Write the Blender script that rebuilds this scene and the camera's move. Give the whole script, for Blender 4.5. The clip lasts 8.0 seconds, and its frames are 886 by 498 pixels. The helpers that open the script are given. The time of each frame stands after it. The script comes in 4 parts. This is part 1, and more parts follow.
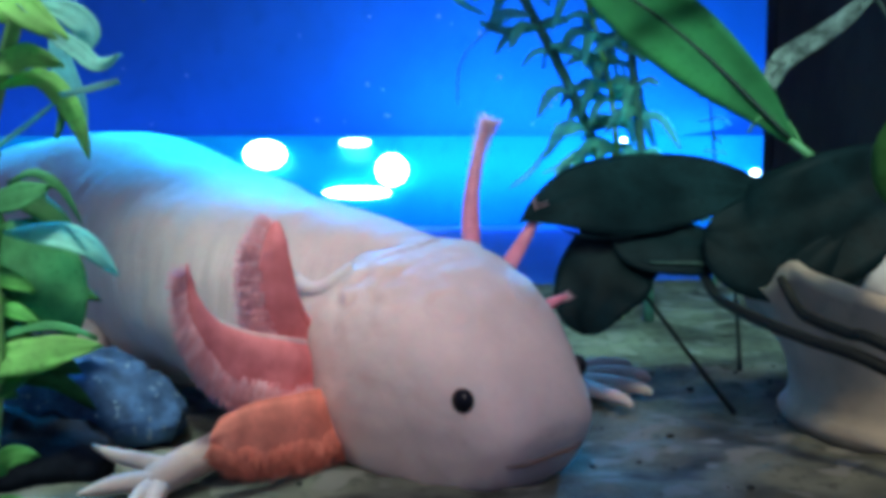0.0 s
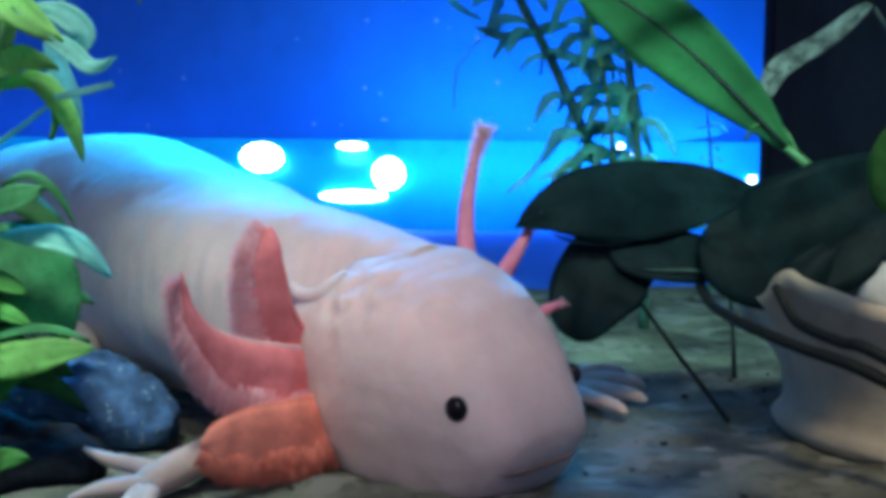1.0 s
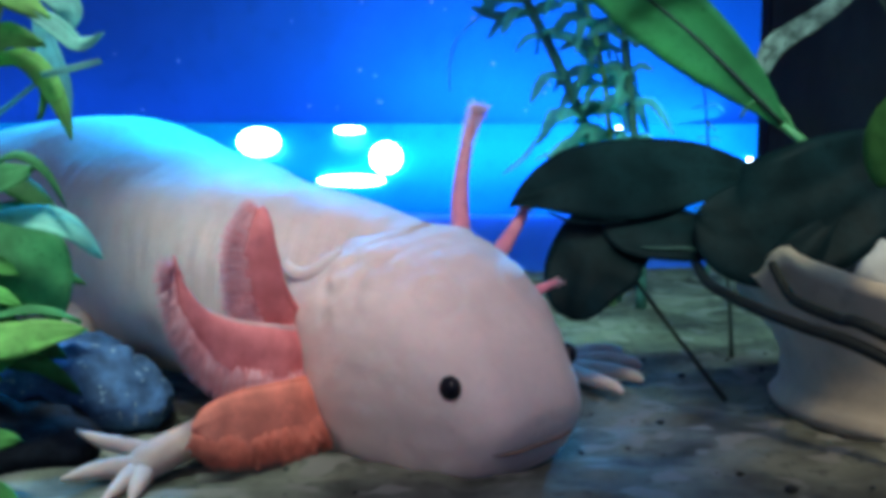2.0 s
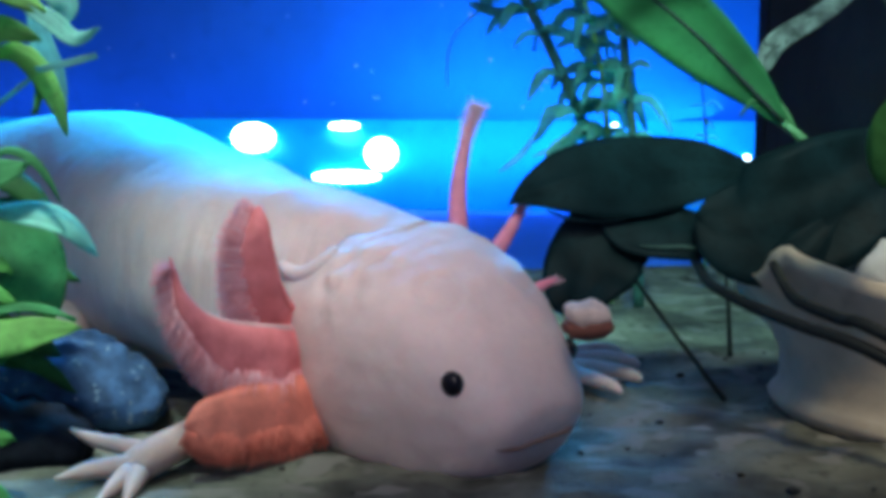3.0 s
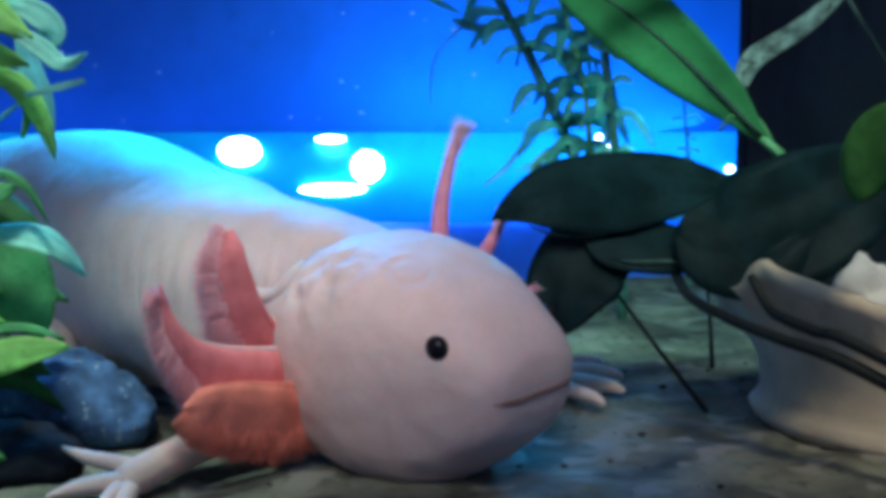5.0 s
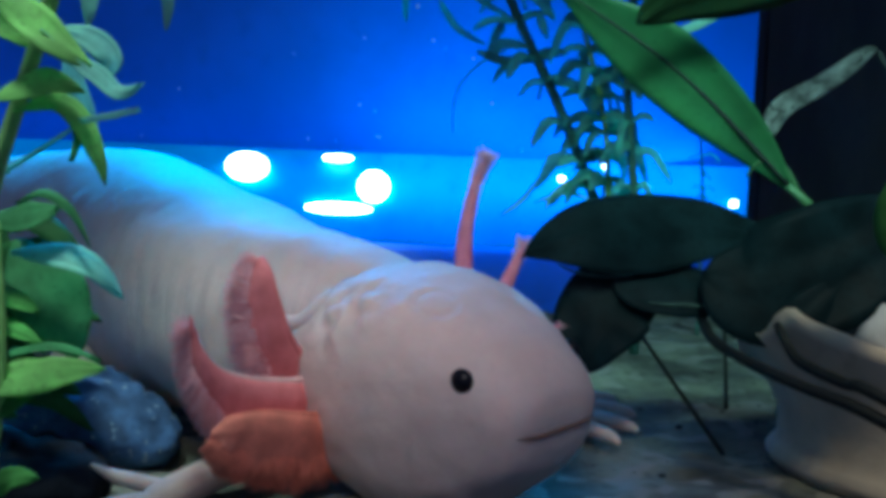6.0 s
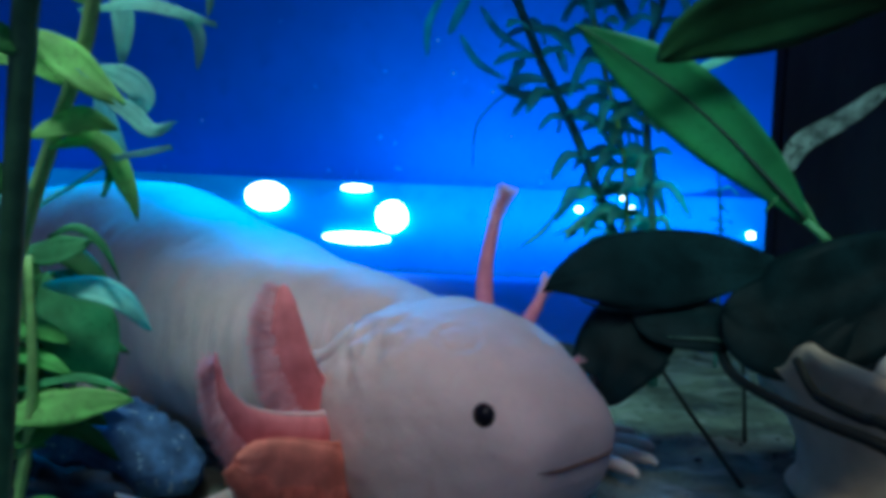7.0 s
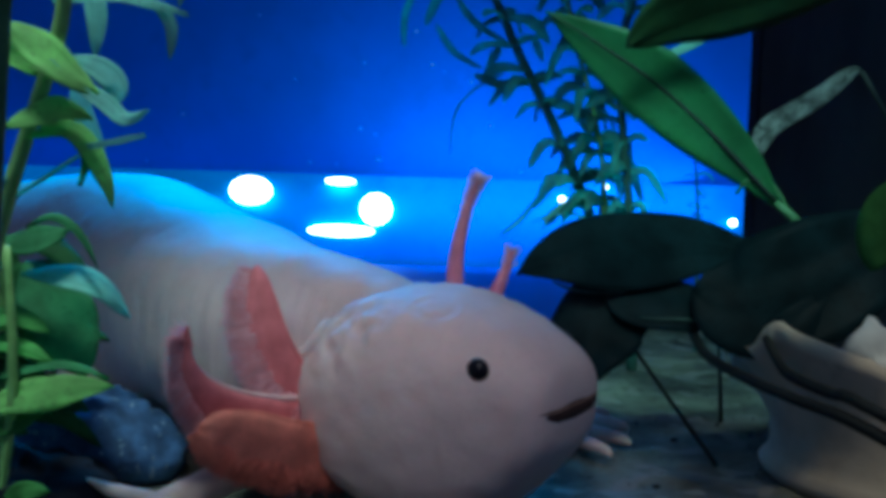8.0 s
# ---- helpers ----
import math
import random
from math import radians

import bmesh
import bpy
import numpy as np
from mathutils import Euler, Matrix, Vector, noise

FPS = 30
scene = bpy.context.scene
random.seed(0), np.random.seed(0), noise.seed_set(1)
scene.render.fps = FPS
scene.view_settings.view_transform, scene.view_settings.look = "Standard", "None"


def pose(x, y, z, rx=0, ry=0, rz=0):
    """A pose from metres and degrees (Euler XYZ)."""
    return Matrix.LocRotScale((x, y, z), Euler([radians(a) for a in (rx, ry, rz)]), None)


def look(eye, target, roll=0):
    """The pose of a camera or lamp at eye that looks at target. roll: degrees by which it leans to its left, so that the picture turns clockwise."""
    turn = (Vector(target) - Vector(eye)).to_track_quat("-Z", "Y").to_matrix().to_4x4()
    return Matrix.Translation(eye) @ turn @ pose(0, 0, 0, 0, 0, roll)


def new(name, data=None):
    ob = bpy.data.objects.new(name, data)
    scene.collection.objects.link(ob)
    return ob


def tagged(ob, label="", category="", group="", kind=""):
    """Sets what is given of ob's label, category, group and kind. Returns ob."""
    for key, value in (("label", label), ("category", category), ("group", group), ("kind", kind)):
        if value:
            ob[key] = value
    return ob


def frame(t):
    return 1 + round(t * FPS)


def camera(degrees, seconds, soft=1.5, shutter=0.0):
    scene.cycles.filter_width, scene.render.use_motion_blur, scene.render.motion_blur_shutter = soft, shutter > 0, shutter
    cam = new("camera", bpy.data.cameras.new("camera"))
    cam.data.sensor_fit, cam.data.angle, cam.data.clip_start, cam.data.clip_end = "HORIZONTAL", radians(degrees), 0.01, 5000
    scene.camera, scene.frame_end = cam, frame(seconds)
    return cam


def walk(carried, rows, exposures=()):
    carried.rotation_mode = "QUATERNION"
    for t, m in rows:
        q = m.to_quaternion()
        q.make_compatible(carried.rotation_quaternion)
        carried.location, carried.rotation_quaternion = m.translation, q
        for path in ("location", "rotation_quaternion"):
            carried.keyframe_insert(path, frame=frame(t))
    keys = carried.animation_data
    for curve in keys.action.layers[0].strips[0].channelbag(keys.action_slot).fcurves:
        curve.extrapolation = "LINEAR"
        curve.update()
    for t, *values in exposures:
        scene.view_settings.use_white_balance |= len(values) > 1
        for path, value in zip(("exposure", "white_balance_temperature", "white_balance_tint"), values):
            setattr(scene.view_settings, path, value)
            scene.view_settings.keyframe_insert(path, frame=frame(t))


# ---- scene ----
cam = camera(40.2, 8.0, soft=5.0, shutter=0.0)
# seconds, eye, target, roll; in tenths of a metre
PATH = [
    (0.0, (0.003, -0.007, 0.631), (-0.002, 1.981, 0.405), -0.1),
    (0.5, (0.004, -0.003, 0.634), (0.0, 1.984, 0.41), 0.4),
    (1.0, (0.007, -0.002, 0.634), (0.007, 1.986, 0.414), 0.4),
    (1.5, (0.013, 0.006, 0.625), (0.011, 1.992, 0.39), 0.2),
    (1.7, (0.016, 0.009, 0.620), (0.014, 1.995, 0.380), 0.1),
    (2.8, (0.020, 0.022, 0.618), (0.028, 2.007, 0.373), 0.2),
    (3.0, (0.009, 0.032, 0.62), (0.02, 2.016, 0.371), 0.3),
    (3.5, (0.013, 0.041, 0.604), (0.023, 2.022, 0.329), 0.1),
    (4.0, (0.019, 0.007, 0.622), (0.04, 1.99, 0.362), 0.0),
    (4.5, (0.015, 0.034, 0.622), (0.044, 2.017, 0.368), -0.2),
    (4.7, (0.017, 0.012, 0.627), (0.045, 1.996, 0.380), -0.3),
    (5.8, (-0.040, -0.008, 0.663), (0.01, 1.981, 0.456), 1.8),
    (6.0, (-0.065, -0.017, 0.672), (-0.017, 1.972, 0.467), 2.3),
    (6.5, (-0.073, -0.082, 0.703), (-0.052, 1.911, 0.543), 2.3),
    (7.0, (-0.08, -0.048, 0.686), (-0.059, 1.946, 0.526), 2.5),
    (7.5, (-0.08, -0.058, 0.681), (-0.057, 1.935, 0.52), 2.3),
    (8.0, (-0.051, -0.087, 0.671), (-0.012, 1.905, 0.503), 1.7),
]
EXPOSURES = [(0.0, 0.0, 6620, 9), (4.6, 0.0, 6620, 9), (6.0, -0.66, 6250, 6), (6.5, -0.90, 5850, 4), (7.2, -0.95, 5850, 4), (8.0, -1.12, 5850, 5)]
walk(cam, [(t, look([v / 10 for v in e], [v / 10 for v in g], r)) for t, e, g, r in PATH], EXPOSURES)

# ---- light ----
world = bpy.data.worlds.new("dim_room")
scene.world = world
world.use_nodes = True
world.node_tree.nodes["Background"].inputs[0].default_value = (0.24, 0.35, 0.80, 1)
world.node_tree.nodes["Background"].inputs[1].default_value = 0.35


def area(name, eye, target, sx, sy, watts, colour):
    d = bpy.data.lights.new(name, "AREA")
    d.shape, d.size, d.size_y, d.energy, d.color = "RECTANGLE", sx, sy, watts, colour
    ob = new(name, d)
    ob.matrix_world = look(eye, target)
    return ob


def spot(name, eye, target, watts, colour, degrees, blend, radius):
    d = bpy.data.lights.new(name, "SPOT")
    d.energy, d.color, d.spot_size, d.spot_blend, d.shadow_soft_size = watts, colour, radians(degrees), blend, radius
    ob = new(name, d)
    ob.matrix_world = look(eye, target)
    return ob


# unseen fill lamps added before, beside and behind; blue strip behind the back glass
spot("front_fill", (-0.014, 0.048, 0.185), (-0.006, 0.213, 0.036), 1.44, (0.99, 0.89, 0.88), 26.5, 1.0, 0.03)
spot("right_fill", (0.12, 0.02, 0.30), (0.090, 0.212, 0.020), 3.2, (1.0, 0.90, 0.70), 20, 1.0, 0.03)
spot("side_fill", (-0.086, 0.132, 0.290), (-0.071, 0.190, 0.060), 7.2, (0.78, 1.0, 0.96), 18, 1.0, 0.03)
# added blue light for the cyan along the animal's back
back = area("blue_back_fill", (-0.100, 0.445, 0.190), (-0.098, 0.300, 0.055), 0.16, 0.12, 0.30, (0.0, 0.36, 1.0))
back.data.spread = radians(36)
# added light on the broad leaf and the weeds, from in front
rear = area("leaf_fill", (0.03, 0.06, 0.26), (0.050, 0.262, 0.083), 0.09, 0.06, 0.050, (0.50, 1.0, 0.95))
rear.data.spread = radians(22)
# added low blue light that rims the snout; no such lamp stands here
back2 = area("blue_rim_fill", (0.116, 0.435, 0.070), (0.028, 0.207, 0.012), 0.06, 0.03, 0.014, (0.06, 0.42, 1.0))
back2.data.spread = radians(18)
area("strip_lamp", (0.0, 0.760, 0.050), (0.0, 0.78, 0.085), 0.70, 0.02, 0.041, (0.02, 0.24, 1.0))
# two added lamps brighten the backdrop and bar where haze glows
area("backdrop_fill_right", (0.070, 0.672, 0.050), (0.062, 0.78, 0.062), 0.22, 0.04, 0.36, (0.0, 0.42, 1.0))
area("backdrop_fill_middle", (0.070, 0.758, 0.050), (0.065, 0.78, 0.085), 0.22, 0.03, 0.11, (0.0, 0.42, 1.0))


# ---- materials ----
def material(name, colour, rough=0.6, var=0.25, scale=200.0, bump=0.2, bscale=900.0, spots=None, sss=0.0, sssr=0.004,
             sssc=(1.0, 0.4, 0.25), trans=0.0, translucent=0.0, island=0.0, spec=0.4, glow=0.0, alpha=1.0):
    m = bpy.data.materials.new(name)
    m.use_nodes = True
    nt = m.node_tree
    b = nt.nodes["Principled BSDF"]
    tc = nt.nodes.new("ShaderNodeTexCoord")

    def tex(sc, det=4.0):
        n = nt.nodes.new("ShaderNodeTexNoise")
        n.inputs["Scale"].default_value, n.inputs["Detail"].default_value = sc, det
        nt.links.new(tc.outputs["Object"], n.inputs["Vector"])
        return n

    def mixc(f, a, bb):
        n = nt.nodes.new("ShaderNodeMix")
        n.data_type = "RGBA"
        for s, v in ((n.inputs[0], f), (n.inputs[6], a), (n.inputs[7], bb)):
            if hasattr(v, "is_linked"):
                nt.links.new(v, s)
            else:
                s.default_value = v
        return n.outputs[2]

    def ramp(sock, lo, hi):
        n = nt.nodes.new("ShaderNodeMapRange")
        n.inputs[1].default_value, n.inputs[2].default_value = lo, hi
        nt.links.new(sock, n.inputs[0])
        return n.outputs[0]

    dark = tuple(c * (1 - var) for c in colour) + (1,)
    light = tuple(min(1, c * (1 + var)) for c in colour) + (1,)
    col = mixc(ramp(tex(scale).outputs[0], 0.3, 0.7), dark, light)
    fine = tex(scale * 6, 2.0)
    col = mixc(ramp(fine.outputs[0], 0.55, 0.8), col, tuple(c * (1 - var * 0.8) for c in colour) + (1,))
    if spots:
        sc, lo, tint = spots
        col = mixc(ramp(tex(sc, 1.0).outputs[0], lo, lo + 0.06), col, (*tint, 1))
    if island:
        oi = nt.nodes.new("ShaderNodeObjectInfo")
        hs = nt.nodes.new("ShaderNodeHueSaturation")
        mr = nt.nodes.new("ShaderNodeMapRange")
        mr.inputs[3].default_value, mr.inputs[4].default_value = 1 - island, 1 + island
        nt.links.new(oi.outputs["Random"], mr.inputs[0])
        nt.links.new(mr.outputs[0], hs.inputs["Value"])
        nt.links.new(col, hs.inputs["Color"])
        col = hs.outputs[0]
    nt.links.new(col, b.inputs["Base Color"])
    b.inputs["Roughness"].default_value = rough
    b.inputs["Specular IOR Level"].default_value = spec
    if sss:
        b.inputs["Subsurface Weight"].default_value = sss
        b.inputs["Subsurface Scale"].default_value = sssr
        b.inputs["Subsurface Radius"].default_value = sssc
    b.inputs["Transmission Weight"].default_value = trans
    b.inputs["Alpha"].default_value = alpha
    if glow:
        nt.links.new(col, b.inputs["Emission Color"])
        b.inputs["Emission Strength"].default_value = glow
    if bump:
        bp = nt.nodes.new("ShaderNodeBump")
        bp.inputs["Strength"].default_value, bp.inputs["Distance"].default_value = bump, 0.0006
        nt.links.new(tex(bscale, 5.0).outputs[0], bp.inputs["Height"])
        nt.links.new(bp.outputs[0], b.inputs["Normal"])
    if translucent:
        tl = nt.nodes.new("ShaderNodeBsdfTranslucent")
        nt.links.new(col, tl.inputs[0])
        mx = nt.nodes.new("ShaderNodeMixShader")
        mx.inputs[0].default_value = translucent
        nt.links.new(b.outputs[0], mx.inputs[1])
        nt.links.new(tl.outputs[0], mx.inputs[2])
        nt.links.new(mx.outputs[0], nt.nodes["Material Output"].inputs[0])
    return m


def glowing(name, colour, strength):
    m = bpy.data.materials.new(name)
    m.use_nodes = True
    b = m.node_tree.nodes["Principled BSDF"]
    b.inputs["Base Color"].default_value = (*colour, 1)
    b.inputs["Emission Color"].default_value = (*colour, 1)
    b.inputs["Emission Strength"].default_value = strength
    return m


SKIN = material("pale_skin", (0.74, 0.60, 0.55), 0.60, 0.07, 120, 0.35, 420, sss=0.6, sssr=0.005, sssc=(1.0, 0.55, 0.4))
LIMB = material("limb_skin", (0.62, 0.46, 0.40), 0.7, 0.12, 250, 0.15, 900, sss=0.3, sssr=0.003)
GILLMID = material("gill_hem_pink", (1.0, 0.42, 0.43), 0.9, 0.12, 300, 0.2, 900, spec=0.05)
GILLTIP = material("gill_tip_pink", (1.0, 0.60, 0.62), 0.9, 0.06, 300, 0.0, 900, spec=0.05)
GILLDEEP = material("gill_orange_red", (0.78, 0.24, 0.17), 0.85, 0.18, 300, 0.25, 700, spec=0.1)
GILL = material("gill_red", (0.97, 0.28, 0.28), 0.85, 0.16, 300, 0.25, 700, translucent=0.1, spec=0.1)
FARGILL = material("far_gill_pink", (0.92, 0.30, 0.38), 0.7, 0.12, 300, 0.1, 900, translucent=0.2, spec=0.2)
LIPS = material("lip_brown", (0.22, 0.13, 0.09), 0.6, 0.1, 300, 0.1)
STALK = material("gill_stalk_pink", (0.88, 0.52, 0.50), 0.45, 0.15, 300, 0.1, 900, sss=0.3, sssr=0.003)
MOUTH = material("mouth_dark", (0.050, 0.026, 0.020), 0.6, 0.2, 200, 0.1)
EYE = material("eye_black", (0.006, 0.006, 0.010), 0.35, 0.0, 100, 0.0, spec=0.25)
SAND = material("fine_sand", (0.118, 0.126, 0.092), 0.9, 0.75, 62, 0.8, 1200, spots=(120, 0.57, (0.20, 0.20, 0.165)))
# the blue light that falls on the rock is in its base colour
ROCK = material("speckled_rock", (0.05, 0.12, 0.25), 0.85, 0.6, 150, 0.9, 400, spots=(520, 0.66, (0.22, 0.32, 0.42)))
SHADEBLACK = material("shade_black", (0.012, 0.014, 0.020), 0.85, 0.5, 150, 0.6, 500, spec=0.1)
CLAY = material("cream_clay", (0.52, 0.45, 0.33), 0.8, 0.30, 45, 0.3, 500, spots=(90, 0.66, (0.45, 0.36, 0.26)))
STONE = material("white_pebble", (0.62, 0.60, 0.55), 0.7, 0.15, 150, 0.3, 600)
LEAF = material("fresh_leaf", (0.15, 0.47, 0.12), 0.75, 0.35, 150, 0.25, 500, translucent=0.5, island=0.35, spec=0.15)
BUSHLEAF = material("soft_green_leaf", (0.10, 0.36, 0.14), 0.7, 0.4, 160, 0.3, 500, translucent=0.45, island=0.2, spec=0.15)
YLEAF = material("yellow_leaf", (0.30, 0.62, 0.18), 0.6, 0.35, 150, 0.2, 500, translucent=0.5, island=0.25, spec=0.2)
DARKGREEN = material("dark_green_stem", (0.08, 0.20, 0.07), 0.45, 0.3, 200, 0.2)
PALELEAF = material("pale_leaf", (0.28, 0.66, 0.54), 0.6, 0.25, 150, 0.2, 500, translucent=0.5, island=0.2)
BROADLEAF = material("broad_leaf", (0.12, 0.42, 0.16), 0.35, 0.25, 90, 0.25, 400, translucent=0.75)
# dark green taken to near black: the leaves' shade is in the colour
DARKLEAF = material("dark_leaf_in_shade", (0.006, 0.016, 0.018), 0.5, 0.5, 120, 0.4, 300, spec=0.06)
LEAFEDGE = material("leaf_edge_highlight", (0.05, 0.11, 0.085), 0.6, 0.4, 300, 0.3)
# darker copy of the leaf green: shade within the bush put into colour
BACKLEAF = material("shade_painted_leaf", (0.045, 0.16, 0.05), 0.6, 0.4, 150, 0.25, 500, translucent=0.3, island=0.3, spec=0.1)
# broad leaf green darkened for the upper leaf, seen against the light
SHADELEAF = material("broad_leaf_in_shade", (0.030, 0.080, 0.025), 0.45, 0.35, 90, 0.25, 400, translucent=0.15)
BGLEAF = material("water_weed", (0.34, 0.78, 0.66), 0.5, 0.25, 200, 0.2, 500, translucent=0.85, island=0.3)
WEEDSTEM = material("weed_stem", (0.10, 0.26, 0.20), 0.5, 0.3, 300, 0.2, translucent=0.5)
STEM = material("dark_stem", (0.010, 0.015, 0.011), 0.6, 0.3, 300, 0.2)
GSTEM = material("green_stem", (0.34, 0.60, 0.18), 0.45, 0.25, 250, 0.2, translucent=0.2)
DEADLEAF = material("withered_leaf", (0.13, 0.14, 0.125), 0.8, 0.75, 260, 0.9, 350, spots=(420, 0.58, (0.04, 0.045, 0.04)))
BLACK = material("black_panel", (0.055, 0.050, 0.048), 0.9, 0.2, 30, 0.1, spec=0.0)
BLUE = material("blue_panel", (0.06, 0.26, 0.78), 0.6, 0.12, 12, 0.0, spec=0.1)
# glow put into the bar in place of light falling on it
BAND = material("blue_acrylic_glow", (0.0, 0.27, 0.90), 0.45, 0.22, 14, 0.3, 60, glow=0.75, spec=0.1)
PELLET_TOP = material("pellet_beige", (0.74, 0.58, 0.46), 0.8, 0.2, 400, 0.5, 1200)
PELLET_LOW = material("pellet_brown", (0.22, 0.08, 0.05), 0.8, 0.3, 400, 0.5, 1200)
# specks glow in place of the light they would catch
BUBBLE = glowing("speck_glow", (0.20, 0.48, 1.0), 0.45)
GLASS = bpy.data.materials.new("clear_glass")
GLASS.use_nodes = True
for key, value in (("Base Color", (0.9, 0.97, 1.0, 1)), ("Transmission Weight", 1.0), ("Roughness", 0.0), ("IOR", 1.12)):
    GLASS.node_tree.nodes["Principled BSDF"].inputs[key].default_value = value
LED = glowing("led_glint_white", (0.92, 0.97, 1.0), 14.0)


# ---- mesh helpers ----
def mesh_of(name, bm, mats, smooth=True):
    me = bpy.data.meshes.new(name)
    bm.normal_update()
    bm.to_mesh(me)
    bm.free()
    for m in (mats if isinstance(mats, (list, tuple)) else [mats]):
        me.materials.append(m)
    if smooth:
        me.polygons.foreach_set("use_smooth", [True] * len(me.polygons))
    return me


def part(name, bm, mat, parent, label=""):
    ob = new(name, mesh_of(name, bm, mat))
    ob.parent = parent
    return tagged(ob, label)


def thing(name, label, category, group="", at=(0, 0, 0)):
    ob = new(name)
    ob.location = at
    ob.empty_display_size = 0.01
    return tagged(ob, label, category, group)


def smooth_line(pts, n):
    """A curve through the points (Catmull-Rom), n samples; points may carry further values."""
    p = np.array(pts, float)
    out = []
    for i in range(n):
        u = i / (n - 1) * (len(p) - 1)
        k = min(int(u), len(p) - 2)
        f = u - k
        a, b, c, d = p[max(k - 1, 0)], p[k], p[k + 1], p[min(k + 2, len(p) - 1)]
        out.append(0.5 * ((2 * b) + (c - a) * f + (2 * a - 5 * b + 4 * c - d) * f * f + (3 * b - a - 3 * c + d) * f ** 3))
    return np.array(out)


def ring_bridge(bm, rings, cap=True):
    for a, b in zip(rings, rings[1:]):
        n = len(a)
        for i in range(n):
            bm.faces.new((a[i], a[(i + 1) % n], b[(i + 1) % n], b[i]))
    if cap:
        bm.faces.new(rings[0][::-1])
        bm.faces.new(rings[-1])


def tube(bm, pts, n=8, samples=None):
    """pts: x, y, z, radius."""
    p = smooth_line(pts, samples or max(4, 5 * (len(pts) - 1)))
    rings, side = [], None
    for i, q in enumerate(p):
        t = Vector(p[min(i + 1, len(p) - 1)][:3] - p[max(i - 1, 0)][:3]).normalized()
        if side is None:
            side = t.orthogonal().normalized()
        side = (side - t * side.dot(t)).normalized()
        other = t.cross(side)
        r = float(max(q[3], 0.00004))
        rings.append([bm.verts.new(Vector(tuple(q[:3])) + r * (math.cos(a) * side + math.sin(a) * other))
                      for a in (2 * math.pi * j / n for j in range(n))])
    ring_bridge(bm, rings)
    return bm


def blade(bm, pts, width, normal, samples=14, fold=0.15, wave=0.0, thick=0.00035, peak=0.45, blunt=0.75, across=6, seed=0, lance=1.0):
    """A leaf blade of some thickness along the points, width across, its upper face towards normal."""
    p = smooth_line([tuple(q) for q in pts], samples)
    nrm = Vector(normal).normalized()
    top, low = [], []
    for i, q in enumerate(p):
        u = i / (samples - 1)
        t = Vector(p[min(i + 1, samples - 1)][:3] - p[max(i - 1, 0)][:3]).normalized()
        s = t.cross(nrm).normalized()
        nn = s.cross(t)
        prof = (u / peak) ** blunt if u < peak else (1 - (u - peak) / (1 - peak)) ** blunt
        prof = math.sin(prof * math.pi / 2) ** lance
        w = max(width * 0.5 * prof, width * 0.012)
        a, b = [], []
        for j in range(across + 1):
            v = 2 * j / across - 1
            lift = fold * abs(v) * w + wave * math.sin(9 * u + 3 * v + seed) * w * abs(v)
            c = Vector(tuple(q)) + s * (v * w) + nn * lift
            th = thick * (1 - 0.8 * abs(v)) + (thick * 1.4 if j == across // 2 else 0)
            a.append(bm.verts.new(c + nn * th))
            b.append(bm.verts.new(c - nn * th))
        top.append(a)
        low.append(b)
    for i in range(samples - 1):
        for j in range(across):
            bm.faces.new((top[i][j], top[i][j + 1], top[i + 1][j + 1], top[i + 1][j]))
            bm.faces.new((low[i][j + 1], low[i][j], low[i + 1][j], low[i + 1][j + 1]))
        bm.faces.new((low[i][0], top[i][0], top[i + 1][0], low[i + 1][0]))
        bm.faces.new((top[i][-1], low[i][-1], low[i + 1][-1], top[i + 1][-1]))
    for i in (0, samples - 1):
        ring = top[i] + low[i][::-1]
        bm.faces.new(ring if i else ring[::-1])
    return bm


def ball(bm, at, r, squash=(1, 1, 1), u=20, v=14, rough=0.0, freq=80, seed=0):
    m = Matrix.Translation(at) @ Matrix.Diagonal((*[r * s for s in squash], 1))
    got = bmesh.ops.create_uvsphere(bm, u_segments=u, v_segments=v, radius=1.0, matrix=m)
    if rough:
        for w in got["verts"]:
            d = (w.co - Vector(at))
            w.co += d.normalized() * r * rough * (noise.fractal(w.co * freq + Vector((seed, 0, 0)), 0.8, 2.0, 4))
    return bm


def box(bm, lo, hi, bevel=0.0):
    c = [(a + b) / 2 for a, b in zip(lo, hi)]
    s = [b - a for a, b in zip(lo, hi)]
    got = bmesh.ops.create_cube(bm, size=1.0, matrix=Matrix.Translation(c) @ Matrix.Diagonal((*s, 1)))
    if bevel:
        es = list({e for w in got["verts"] for e in w.link_edges})
        bmesh.ops.bevel(bm, geom=es, offset=bevel, segments=2, affect="EDGES")
    return bm


def structure(name, bm, mat, label, smooth=False):
    ob = new(name, mesh_of(name, bm, mat, smooth))
    return tagged(ob, label, kind="structure")


